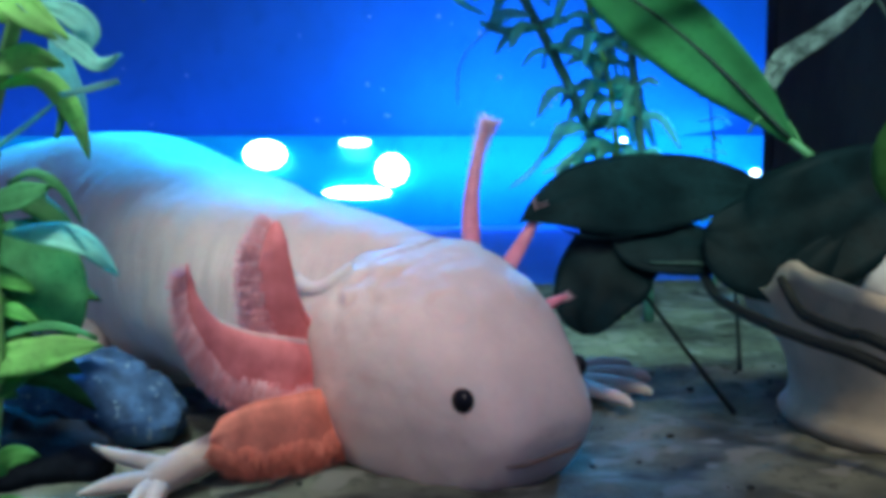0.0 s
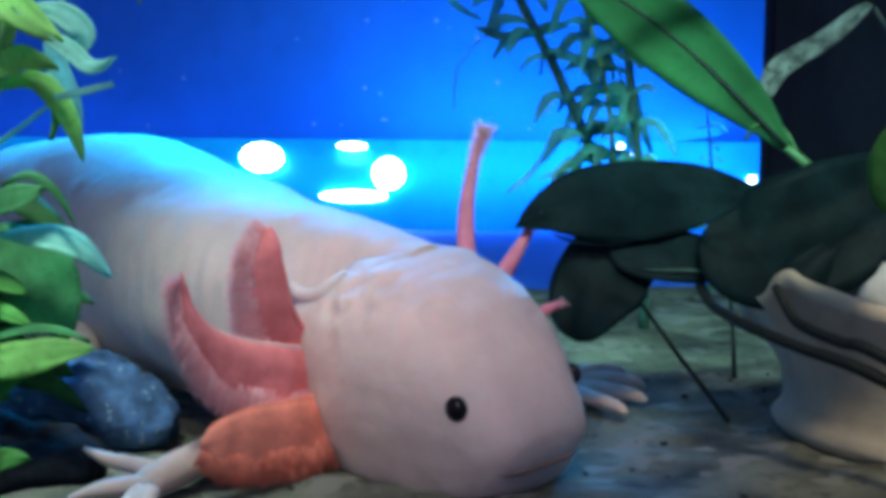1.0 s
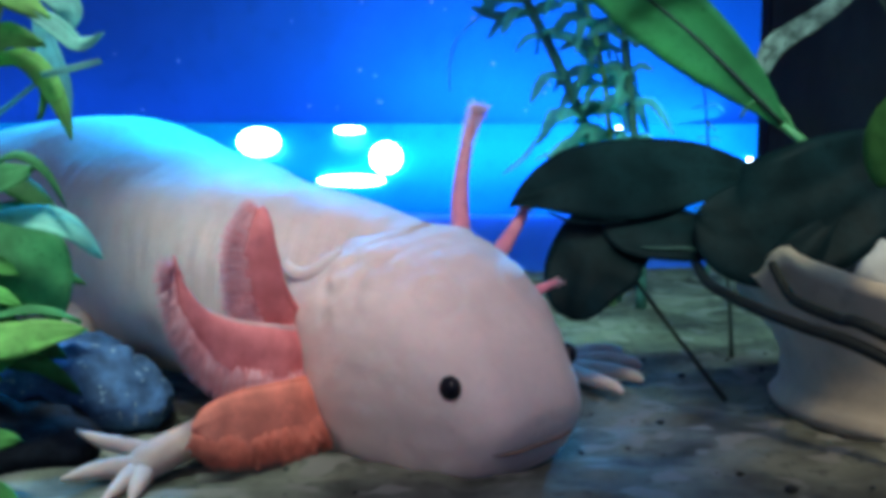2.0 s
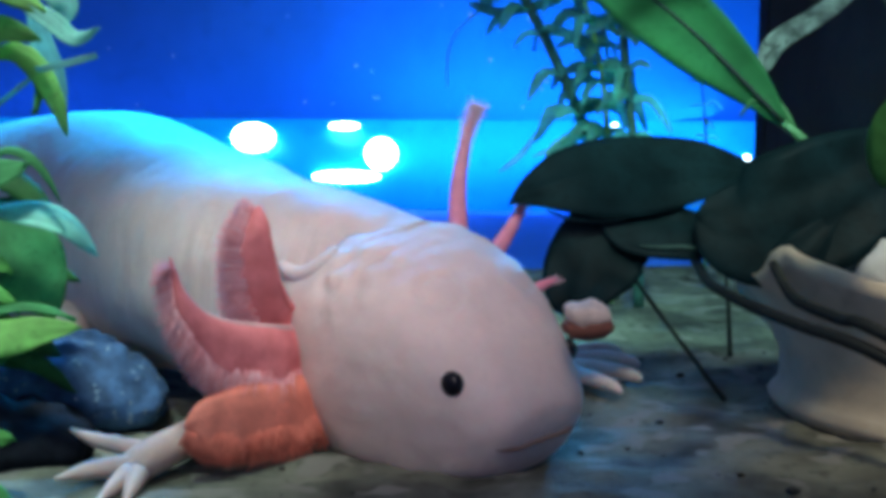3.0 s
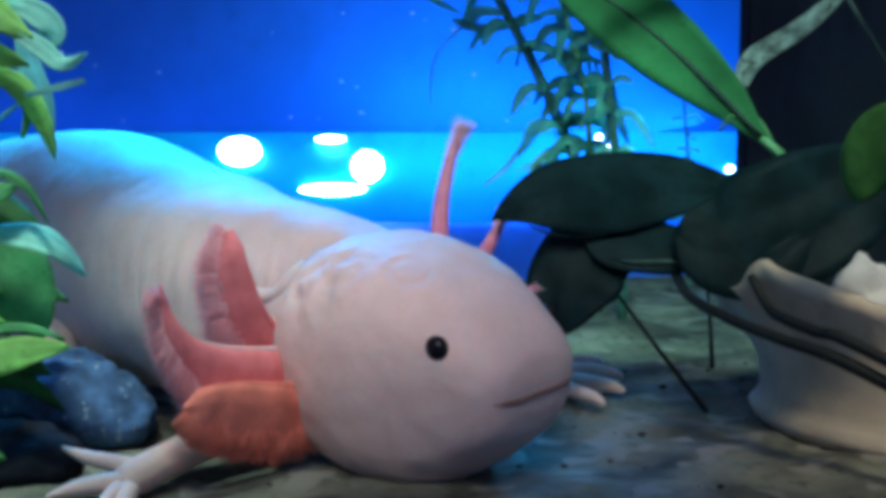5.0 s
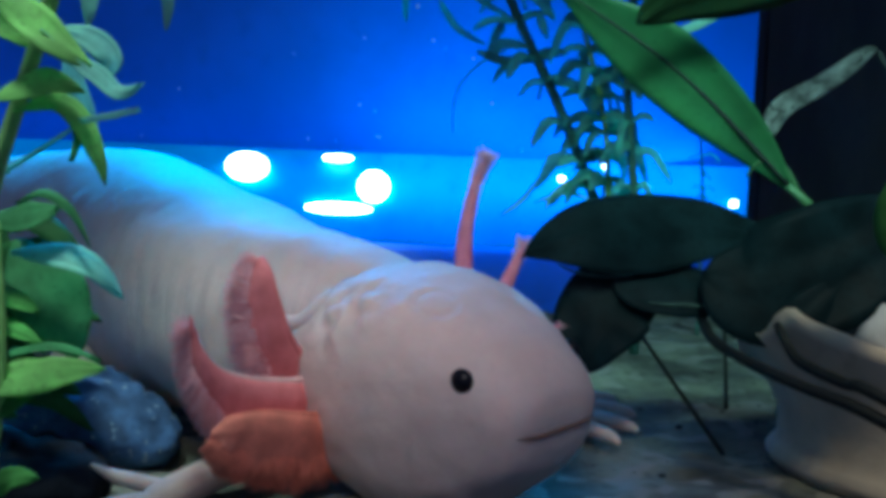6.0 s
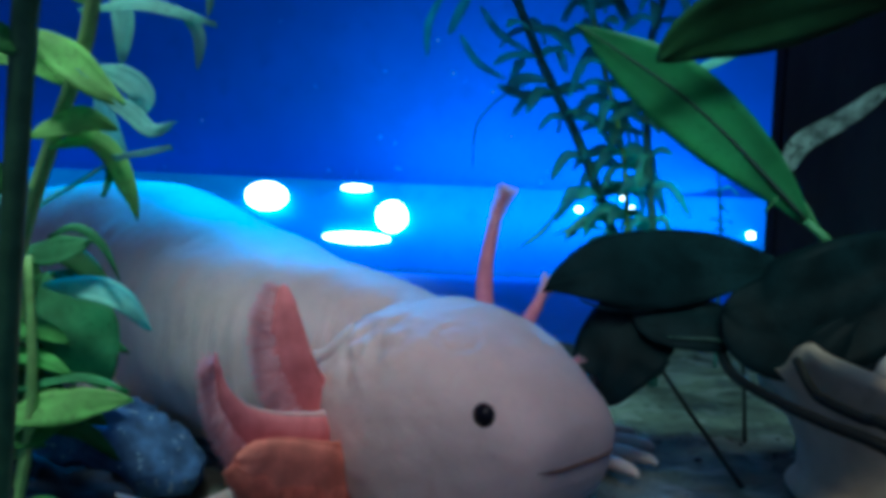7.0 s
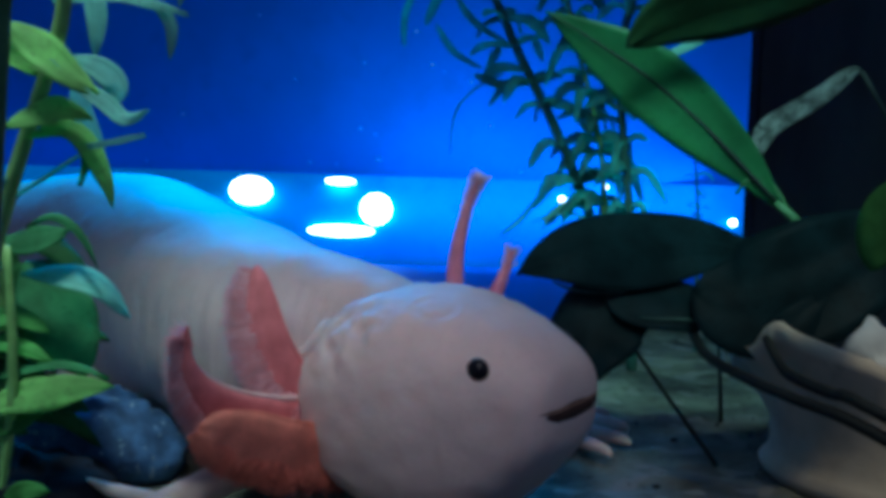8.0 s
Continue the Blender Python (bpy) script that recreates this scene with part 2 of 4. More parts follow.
# ---- setting ----
def build_setting():
    # sand: a fine sheet near the glass, coarser beyond
    bm = bmesh.new()
    xs = np.concatenate([np.linspace(-0.60, -0.18, 22), np.linspace(-0.17, 0.17, 150), np.linspace(0.18, 0.60, 22)])
    ys = np.concatenate([np.linspace(0.04, 0.079, 8), np.linspace(0.08, 0.446, 170)])
    grid = []
    for y in ys:
        row = []
        for x in xs:
            v = Vector((x * 28, y * 40, 0.3))
            z = 0.0019 * noise.noise(v) + 0.0012 * noise.noise(v * 3.1) + 0.0006 * noise.noise(v * 6.3) + 0.00035 * noise.noise(v * 11)
            row.append(bm.verts.new((x, y, z - 0.0006)))
        grid.append(row)
    for a, b in zip(grid, grid[1:]):
        for i in range(len(xs) - 1):
            bm.faces.new((a[i], a[i + 1], b[i + 1], b[i]))
    tagged(new("ground", mesh_of("ground", bm, SAND)), "uneven greenish-grey fine sand on the tank bottom", kind="structure")
    structure("tank_base", box(bmesh.new(), (-0.60, 0.04, -0.03), (0.60, 0.80, -0.008)), BLACK, "black base under the sand")
    structure("wall_right", box(bmesh.new(), (0.121, 0.30, -0.008), (0.150, 0.4465, 0.42)), BLACK, "black side panel of the tank")
    structure("wall_back_right", box(bmesh.new(), (0.121, 0.4502, -0.008), (0.60, 0.462, 0.42)), BLACK, "black panel beyond the back glass")
    structure("backdrop", box(bmesh.new(), (-0.60, 0.78, -0.008), (0.60, 0.80, 0.50)), BLUE, "deep blue panel lit from below")
    structure("trim_floor", box(bmesh.new(), (-0.60, 0.462, -0.008), (0.60, 0.713, -0.004)), BLUE, "blue sheet between the back glass and the bar")
    pane = structure("window_1", box(bmesh.new(), (-0.60, 0.4472, -0.008), (0.60, 0.4494, 0.40)), GLASS, "clear back glass of the tank")
    pane.visible_shadow = False
    # shelf of blue acrylic behind the tank; its brightness is an added glow
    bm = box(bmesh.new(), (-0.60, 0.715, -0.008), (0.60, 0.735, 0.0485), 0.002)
    structure("trim_shelf", bm, BAND, "glossy blue acrylic bar brightened by an added glow", True)


build_setting()


# ---- axolotl ----
HEAD_AT = Vector((-0.0076, 0.2262, 0.0239))
HANG = pose(0, 0, 0, 3.7, 26.8, -44.8).to_3x3().transposed()
# x along the head, centre height, half width, half height above, half height below
HEAD = [
    (-0.0180, 0.000, 0.0165, 0.0080, 0.0130),
    (-0.0128, 0.000, 0.0195, 0.0108, 0.0150),
    (-0.0064, 0.000, 0.0215, 0.0140, 0.0180),
    (0.0000, 0.000, 0.0228, 0.0172, 0.0216),
    (0.0064, 0.000, 0.0228, 0.0180, 0.0245),
    (0.0136, 0.000, 0.0222, 0.0181, 0.0258),
    (0.0207, 0.000, 0.0203, 0.0170, 0.0246),
    (0.0271, 0.000, 0.0177, 0.0148, 0.0216),
    (0.0330, 0.000, 0.0150, 0.0121, 0.0168),
    (0.0372, 0.000, 0.0132, 0.0091, 0.0122),
    (0.0400, 0.000, 0.0102, 0.0062, 0.0082),
    (0.0411, 0.000, 0.0056, 0.0030, 0.0042),
]


RIM = [(-0.0115, -0.0168, 0.0035), (-0.0075, -0.0179, 0.0052), (-0.0046, -0.0181, 0.0072), (-0.0030, -0.0172, 0.0094), (-0.0030, -0.0155, 0.0112)]


def head_solid():
    bm = bmesh.new()
    rows = smooth_line(HEAD, 150)
    rings = []
    n = 168
    for x, zc, hw, hu, hd in rows:
        ring = []
        for j in range(n):
            a = 2 * math.pi * j / n
            c, s = math.cos(a), math.sin(a)
            low = 0.86 if s > 0 else 0.86 - 0.14 * min(1.0, -2 * s)
            y = hw * math.copysign(abs(c) ** low, c)
            z = zc + (hu if s > 0 else hd) * math.copysign(abs(s) ** low, s)
            v = Vector((x, y, z))
            # soft folds on the neck and brow
            k = 0.00020 * noise.noise(v * 260) + 0.0003 * noise.noise(v * 90) * (1 if x < 0.024 else 0.4)
            k += 0.0004 * noise.noise(Vector((x * 500, y * 120, z * 120))) * max(0.0, min(1.0, (0.014 - x) / 0.012)) * max(0, s)
            upper = max(0.0, min(1.0, 0.35 + s))
            k -= 0.0003 * math.exp(-((x + 0.0085) / 0.0030) ** 2) * upper
            # the pocket behind the gill, its raised rim, and the creases before it
            w = Vector((x, -abs(y), z))
            k -= 0.0058 * math.exp(-((w - Vector((-0.0074, -0.0160, 0.0092))).length / 0.0034) ** 2)
            for p, q in zip(RIM, RIM[1:]):
                p, q = Vector(p), Vector(q)
                f = max(0.0, min(1.0, (w - p).dot(q - p) / (q - p).length_squared))
                k += 0.0010 * math.exp(-((w - p.lerp(q, f)).length / 0.0011) ** 2)
            patch = math.exp(-((w - Vector((0.004, -0.0165, 0.0105))).length / 0.0070) ** 2)
            k += patch * (0.0016 * noise.noise(Vector((x * 300 + z * 340, y * 160, z * 140 - x * 300))) + 0.0004 * noise.noise(v * 600))
            brow = math.exp(-((w - Vector((0.012, -0.010, 0.0165))).length / 0.010) ** 2)
            k += brow * (0.00015 * noise.noise(v * 210 + Vector((7, 1, 3))) + 0.0002 * noise.noise(v * 480))
            k -= 0.0003 * math.exp(-(((w - Vector((0.0180, -0.0095, 0.0165))).length - 0.0035) / 0.0008) ** 2)
            d = Vector((0, y / max(hw, 1e-4), z / max(hu, 1e-4)))
            ring.append(bm.verts.new(v + d * k))
        rings.append(ring)
    ring_bridge(bm, rings)
    bmesh.ops.recalc_face_normals(bm, faces=bm.faces)
    return bm


def lip_outline(count):
    """The line of the lips from above, from one corner round the snout to the other."""
    side = [(float(r[0]), -float(r[2])) for r in smooth_line(HEAD, 300) if r[0] > 0.0374]
    pts = [Vector(p) for p in side] + [Vector((x, -y)) for x, y in side[::-1]]
    run = [0.0]
    for p, q in zip(pts, pts[1:]):
        run.append(run[-1] + (q - p).length)
    at = np.linspace(0, run[-1], count)
    return [Vector((float(np.interp(a, run, [p.x for p in pts])), float(np.interp(a, run, [p.y for p in pts])))) for a in at]


def build_head(axolotl):
    head = part("head", head_solid(), SKIN, axolotl, "broad smooth pale head with a fold behind the brow")
    # a dark wedge stands in for the mouth's hollow, drawn in behind the lips while they are shut
    lips = lip_outline(61)
    rings = []
    for i, p in enumerate(lips):
        d = (lips[min(i + 1, 60)] - lips[max(i - 1, 0)]).normalized()
        out = Vector((d.y, -d.x))
        u = abs(i - 30) / 30
        ring = []
        for z in np.linspace(-0.0042, 0.0042, 17):
            q = p + out * (0.0015 * (1 - u ** 2.2) - 0.42 * math.sqrt(z * z + 1e-7))
            ring.append((q.x, q.y, z - 0.0008 - 0.25 * (p.x - 0.0377)))
        ring += [(0.031, 0, 0.002), (0.031, 0, -0.002)]
        rings.append(ring)
    bm = bmesh.new()
    ring_bridge(bm, [[bm.verts.new(q) for q in ring] for ring in rings])
    bmesh.ops.recalc_face_normals(bm, faces=bm.faces)
    mouth = part("mouth", bm, MOUTH, head, "dark wedge standing in for the open mouth's hollow")
    # the dark line between the lips
    line = [(p.x, p.y, -0.0006 - 0.05 * (p.x - 0.0377)) for p in lip_outline(41)[5:-5]]
    part("lip_line", tube(bmesh.new(), [(*p, 0.00042 * min(1.0, 0.15 + 0.2 * min(i, 30 - i))) for i, p in enumerate(line)], 6, 80), LIPS, head, "thin dark mouth line")
    # the flap of skin that runs from the gills up behind the brow
    for side in (-1, 1):
        flap = [(-0.0098, 0.0203, 0.0070, 0.0008), (-0.0080, 0.0200, 0.0064, 0.0013), (-0.0060, 0.0194, 0.0066, 0.0015), (-0.0040, 0.0188, 0.0079, 0.0016), (-0.0027, 0.0181, 0.0098, 0.0015), (-0.0024, 0.0167, 0.0116, 0.0013), (-0.0028, 0.0148, 0.0130, 0.0006)]
        part("neck_fold", tube(bmesh.new(), [(x, side * y, z, r) for x, y, z, r in flap], 14, 40), SKIN, head, "soft fold of pale skin")
    for side in (-1, 1):
        part("eye", ball(bmesh.new(), (0.0302, side * 0.0144, 0.0070), 0.0021, (1, 0.8, 1)), EYE, head, "small round black lidless eye")
    return head, mouth


def gill(parent, mat, stalk_mat, stalk, hem, radius, thick, fringe, count, seed):
    """A gill: a pale curved stalk, a plush lobe from the stalk to its hem and a fringe of fine threads. The lines are
    given in the place's space for the first pose of the head; the gill turns about the first point of its stalk."""
    rnd = random.Random(seed)
    root = Vector(stalk[0])
    s = [HANG @ (Vector(p) - root) for p in smooth_line(stalk, 44)]
    h = [HANG @ (Vector(p) - root) for p in smooth_line(hem, 44)]
    bm = bmesh.new()
    tube(bm, [(*s[i], radius * (1 - 0.95 * i / 36)) for i in range(0, 37, 3)], 10)
    stem = len(bm.faces)
    rows, frames = [], []
    for i in range(44):
        u = i / 43
        t = (s[min(i + 1, 43)] - s[max(i - 1, 0)]).normalized()
        d = h[i] - s[i]
        w = t.cross(d).normalized()
        close = math.sqrt(max(0.02, 1 - max(0.0, (u - 0.80) / 0.20) ** 2))
        s[i] = s[i] + d * (0.5 * (1 - close))
        d = d * close
        frames.append((t, d, w))
        ring = []
        for side in (1, -1):
            for j in range(11):
                v = (j if side > 0 else 10 - j) / 10
                ruff = 0.0007 * noise.noise(Vector((u * 9, v * 3, seed))) + 0.00025 * noise.noise(Vector((u * 40, v * 5, seed)))
                edge = v * (1 + 0.05 * noise.noise(Vector((u * 22, 0.5, seed))))
                body = thick * (1 - 0.35 * u) * close * (math.sqrt(max(0.0, 1 - v * v)) * min(1.0, 0.35 + 3 * v)) + 0.0001
                ring.append(bm.verts.new(s[i] + d * edge + w * (side * body + ruff * v)))
        rows.append(ring)
    ring_bridge(bm, rows)
    lobe = len(bm.faces)
    for i in range(count):
        u = ((i + rnd.random()) / count) ** 0.8 * 0.96
        k = min(int(u * 43), 42)
        f = u * 43 - k
        t, d, w = frames[k]
        v = rnd.uniform(0.6, 1.0)
        q = s[k].lerp(s[k + 1], f) + d.lerp(frames[k + 1][1], f) * v + w * rnd.choice((-1, 1)) * thick * (1 - 0.35 * u) * (math.sqrt(1 - v * v) + 0.05)
        way = (d.normalized() + t * (0.25 + 0.9 * u ** 3) + Vector([rnd.uniform(-0.24, 0.24) for _ in range(3)])).normalized()
        ln = fringe * rnd.uniform(0.5, 1.15) + (1 - v) * d.length * 0.35
        bend = Vector([rnd.uniform(-0.2, 0.2) for _ in range(3)]) * ln * 0.4
        tube(bm, [(*q, 0.00010), (*(q + way * ln * 0.55 + bend * 0.4), 0.00008), (*(q + way * ln + bend), 0.00003)], 3, 4)
    bm.faces.ensure_lookup_table()
    for k, f in enumerate(bm.faces):
        f.material_index = 2 if k < stem else ((3 if 7 <= (k - stem) % 22 <= 13 and mat is GILL else 0) if k < lobe else (1 if (k - lobe) // 11 % 2 else 3))
    ob = part("gill", bm, [mat, GILLTIP if mat is GILL else mat, stalk_mat, GILLMID if mat is GILL else mat], parent, "feathery red gill on a curved pink stalk")
    ob.location = HANG @ (root - HEAD_AT)
    return ob


def far_gill(parent, lines, radius, fuzz, count, seed):
    """A slim gill of the far side, with a forked tip where it has one, and short fuzz all along."""
    rnd = random.Random(seed)
    root = Vector(lines[0][0])
    bm = bmesh.new()
    ends = []
    for k, line in enumerate(lines):
        p = [HANG @ (Vector(q) - root) for q in smooth_line(line, 24)]
        r = radius if k == 0 else radius * 0.4
        tube(bm, [(*q, r * (1 - 0.76 * (i / 23) ** 1.1)) for i, q in enumerate(p)], 10)
        ends.append(p)
    solid = len(bm.faces)
    for i in range(count):
        p = ends[rnd.randrange(len(ends))] if i % 3 == 0 else ends[0]
        u = rnd.random() ** 0.8
        k = min(int(u * 23), 22)
        t = (p[k + 1] - p[k]).normalized()
        d = (t.cross(Vector([rnd.gauss(0, 1) for _ in range(3)])).normalized() + t * rnd.uniform(0.3, 1.0)).normalized()
        ln = fuzz * rnd.uniform(0.6, 1.2) * (0.7 + 0.8 * u ** 3)
        q = p[k] + d * radius * 0.3
        tube(bm, [(*q, 0.00009), (*(q + d * ln * 0.6), 0.00007), (*(q + d * ln + t * ln * 0.3), 0.00003)], 3, 4)
    bm.faces.ensure_lookup_table()
    for f in bm.faces[solid:]:
        f.material_index = 1
    ob = part("gill", bm, [FARGILL, GILLTIP], parent, "slim pink far gill with short fuzz")
    ob.location = HANG @ (root - HEAD_AT)
    return ob


def build_gills(head):
    near = [
        (GILL, GILL, [(-0.0175, 0.219, 0.0215), (-0.0236, 0.212, 0.0252), (-0.0256, 0.207, 0.0305), (-0.0263, 0.205, 0.0359), (-0.0269, 0.204, 0.0409), (-0.0278, 0.205, 0.0452)],
         [(-0.0225, 0.218, 0.0140), (-0.0305, 0.211, 0.0200), (-0.0334, 0.208, 0.0266), (-0.0340, 0.207, 0.0327), (-0.0330, 0.206, 0.0388), (-0.0300, 0.206, 0.0438)], 0.0012, 0.0016, 0.0030, 2600, 3),
        (GILL, STALK, [(-0.0205, 0.219, 0.0210), (-0.0250, 0.211, 0.0224), (-0.0282, 0.207, 0.0236), (-0.0334, 0.203, 0.0255), (-0.0381, 0.200, 0.0282), (-0.0407, 0.198, 0.0323), (-0.0418, 0.198, 0.0359), (-0.0425, 0.198, 0.0394)],
         [(-0.0200, 0.219, 0.0110), (-0.0250, 0.211, 0.0106), (-0.0283, 0.206, 0.0114), (-0.0346, 0.203, 0.0134), (-0.0392, 0.200, 0.0182), (-0.0418, 0.198, 0.0245), (-0.0427, 0.198, 0.0305), (-0.0430, 0.198, 0.0366)], 0.0010, 0.0017, 0.0030, 3600, 5),
        (GILLDEEP, GILLDEEP, [(-0.0165, 0.220, 0.0120), (-0.0225, 0.2095, 0.0136), (-0.0263, 0.2035, 0.0142), (-0.0316, 0.1990, 0.0143), (-0.0364, 0.1950, 0.0130), (-0.0390, 0.1940, 0.0104)],
         [(-0.0140, 0.219, 0.0030), (-0.0200, 0.2095, 0.0022), (-0.0245, 0.2035, 0.0022), (-0.0300, 0.1990, 0.0028), (-0.0350, 0.1950, 0.0046), (-0.0384, 0.1940, 0.0078)], 0.0010, 0.0016, 0.0024, 1800, 7)]
    far = [
        ([[(0.0054, 0.236, 0.0330), (0.0052, 0.240, 0.0426), (0.0058, 0.241, 0.0493), (0.0072, 0.242, 0.0561), (0.0088, 0.242, 0.0606)]], 0.0021, 0.0014, 900, 11),
        ([[(0.0103, 0.232, 0.0300), (0.0143, 0.236, 0.0357), (0.0169, 0.237, 0.0401), (0.0189, 0.238, 0.0440)]], 0.0020, 0.0012, 320, 13),
        ([[(0.0165, 0.224, 0.0255), (0.0214, 0.228, 0.0272), (0.0236, 0.229, 0.0280)]], 0.0014, 0.0007, 60, 17)]
    return [gill(head, *g) for g in near] + [far_gill(head, *g) for g in far]


# spine: place, half width, half height above and below
SPINE = [
    (-0.002, 0.221, 0.0225, 0.0120, 0.0170, 0.0125),
    (-0.017, 0.231, 0.0245, 0.0168, 0.0197, 0.0175),
    (-0.034, 0.243, 0.0270, 0.0218, 0.0205, 0.0230),
    (-0.053, 0.264, 0.0310, 0.0245, 0.0220, 0.0280),
    (-0.076, 0.287, 0.0330, 0.0260, 0.0255, 0.0310),
    (-0.104, 0.303, 0.0310, 0.0230, 0.0240, 0.0300),
    (-0.135, 0.310, 0.0270, 0.0160, 0.0210, 0.0260),
    (-0.170, 0.302, 0.0220, 0.0080, 0.0190, 0.0200),
    (-0.205, 0.285, 0.0180, 0.0030, 0.0150, 0.0160),
]


def build_body(axolotl):
    rows = smooth_line(SPINE, 900)
    bm = bmesh.new()
    rings = []
    n = 64
    for i, r in enumerate(rows):
        c = Vector(r[:3])
        t = Vector(rows[min(i + 1, 899)][:3] - rows[max(i - 1, 0)][:3]).normalized()
        s = t.cross(Vector((0, 0, 1))).normalized()
        ring = []
        for j in range(n):
            a = 2 * math.pi * j / n
            ca, sa = math.cos(a), math.sin(a)
            v = c + s * (r[3] * math.copysign(abs(ca) ** 0.9, ca)) + Vector((0, 0, (r[4] if sa > 0 else r[5]) * math.copysign(abs(sa) ** 0.9, sa)))
            # folds that ring the flank
            side = max(0.0, min(1.0, 1.3 - 1.5 * abs(sa - 0.05))) * max(0, min(1, i / 60)) * (1 if i < 520 else 0.4)
            fold = (math.sin(i * 1.1 + 6 * noise.noise(v * 70)) * 0.00007 + math.sin(i * 0.37 + 5 * noise.noise(v * 50)) * 0.00014 + 0.00025 * noise.noise(Vector((i * 0.10, sa * 2.5, 2)))) * side
            v += (v - c).normalized() * (fold + 0.0007 * noise.noise(v * 70) + 0.0003 * noise.noise(v * 240))
            v.z = max(v.z, -0.001)
            ring.append(bm.verts.new(v))
        rings.append(ring)
    ring_bridge(bm, rings)
    bmesh.ops.recalc_face_normals(bm, faces=bm.faces)
    part("body", bm, SKIN, axolotl, "thick pale pinkish body with ring folds")


def limb(axolotl, name, bones, toes, label):
    bm = tube(bmesh.new(), bones, 14, 22)
    ob = part(name, bm, LIMB, axolotl, label)
    for line in toes:
        part("toe", tube(bmesh.new(), line, 8, 10), LIMB, ob, "pale pointed toe")
    return ob


def build_axolotl():
    axolotl = thing("axolotl", "pale pink axolotl with feathery red gills resting on sand", "axolotl")
    build_body(axolotl)
    head, mouth = build_head(axolotl)
    gills = build_gills(head)
    foreleg = limb(axolotl, "foreleg", [(-0.0180, 0.228, 0.0090, 0.0060), (-0.0271, 0.220, 0.0076, 0.0048), (-0.0328, 0.213, 0.0062, 0.0036), (-0.0375, 0.208, 0.0046, 0.0031), (-0.0422, 0.203, 0.0032, 0.0031), (-0.0455, 0.199, 0.0020, 0.0028), (-0.0468, 0.197, 0.0010, 0.0014)],
         [[(-0.0440, 0.2015, 0.0034, 0.0020), (-0.0491, 0.203, 0.0043, 0.0016), (-0.0534, 0.205, 0.0046, 0.0013), (-0.0582, 0.207, 0.0059, 0.0003)],
          [(-0.0450, 0.1985, 0.0022, 0.0022), (-0.0505, 0.197, 0.0022, 0.0017), (-0.0535, 0.196, 0.0019, 0.0013), (-0.0574, 0.195, 0.0010, 0.0003)],
          [(-0.0460, 0.1965, 0.0014, 0.0020), (-0.0476, 0.192, 0.0004, 0.0012), (-0.0490, 0.188, -0.0008, 0.0004)],
          [(-0.0445, 0.1965, 0.0014, 0.0020), (-0.0446, 0.192, 0.0002, 0.0012), (-0.0446, 0.189, -0.0010, 0.0004)]],
         "short pinkish foreleg spread on the sand")
    limb(axolotl, "foreleg", [(0.002, 0.250, 0.014, 0.005), (0.014, 0.264, 0.009, 0.004), (0.026, 0.268, 0.004, 0.003), (0.031, 0.268, 0.003, 0.0022)],
         [[(0.029, 0.274, 0.003, 0.0020), (0.036, 0.281, 0.0035, 0.0018), (0.0425, 0.284, 0.003, 0.0014), (0.0445, 0.285, 0.002, 0.0006)],
          [(0.030, 0.270, 0.003, 0.0020), (0.038, 0.271, 0.0038, 0.0019), (0.0445, 0.271, 0.003, 0.0015), (0.0468, 0.271, 0.002, 0.0006)],
          [(0.030, 0.266, 0.003, 0.0020), (0.037, 0.261, 0.0035, 0.0018), (0.0430, 0.258, 0.003, 0.0014), (0.0450, 0.257, 0.002, 0.0006)],
          [(0.029, 0.263, 0.003, 0.0019), (0.034, 0.253, 0.0032, 0.0017), (0.0375, 0.248, 0.003, 0.0013), (0.0390, 0.246, 0.002, 0.0006)]],
         "far foreleg with pale spread toes")
    limb(axolotl, "hind_leg", [(-0.075, 0.268, 0.014, 0.007), (-0.077, 0.254, 0.013, 0.0055), (-0.073, 0.247, 0.009, 0.004), (-0.068, 0.246, 0.003, 0.003)],
         [[(-0.068, 0.246, 0.003, 0.0017), (-0.064, 0.243, 0.002, 0.0012), (-0.061, 0.241, 0.001, 0.0004)]],
         "pale hind leg tucked beside the belly")
    return axolotl, head, mouth, gills, foreleg


AXOLOTL, HEAD_OB, MOUTH_OB, GILL_OBS, FORELEG = build_axolotl()


# ---- falling food ----
def build_pellet():
    ob = thing("food_pellet", "soft beige and brown food pellet sinking through the water", "fish food")
    part("crumb_top", ball(bmesh.new(), (0, 0, 0.0010), 0.0040, (1, 0.9, 0.55), 18, 12, 0.25, 300, 3), PELLET_TOP, ob, "pale beige crumb")
    part("crumb_base", ball(bmesh.new(), (0, 0, -0.0012), 0.0040, (1, 0.9, 0.5), 18, 12, 0.2, 300, 8), PELLET_LOW, ob, "red-brown crumb")
    return ob


PELLET = build_pellet()


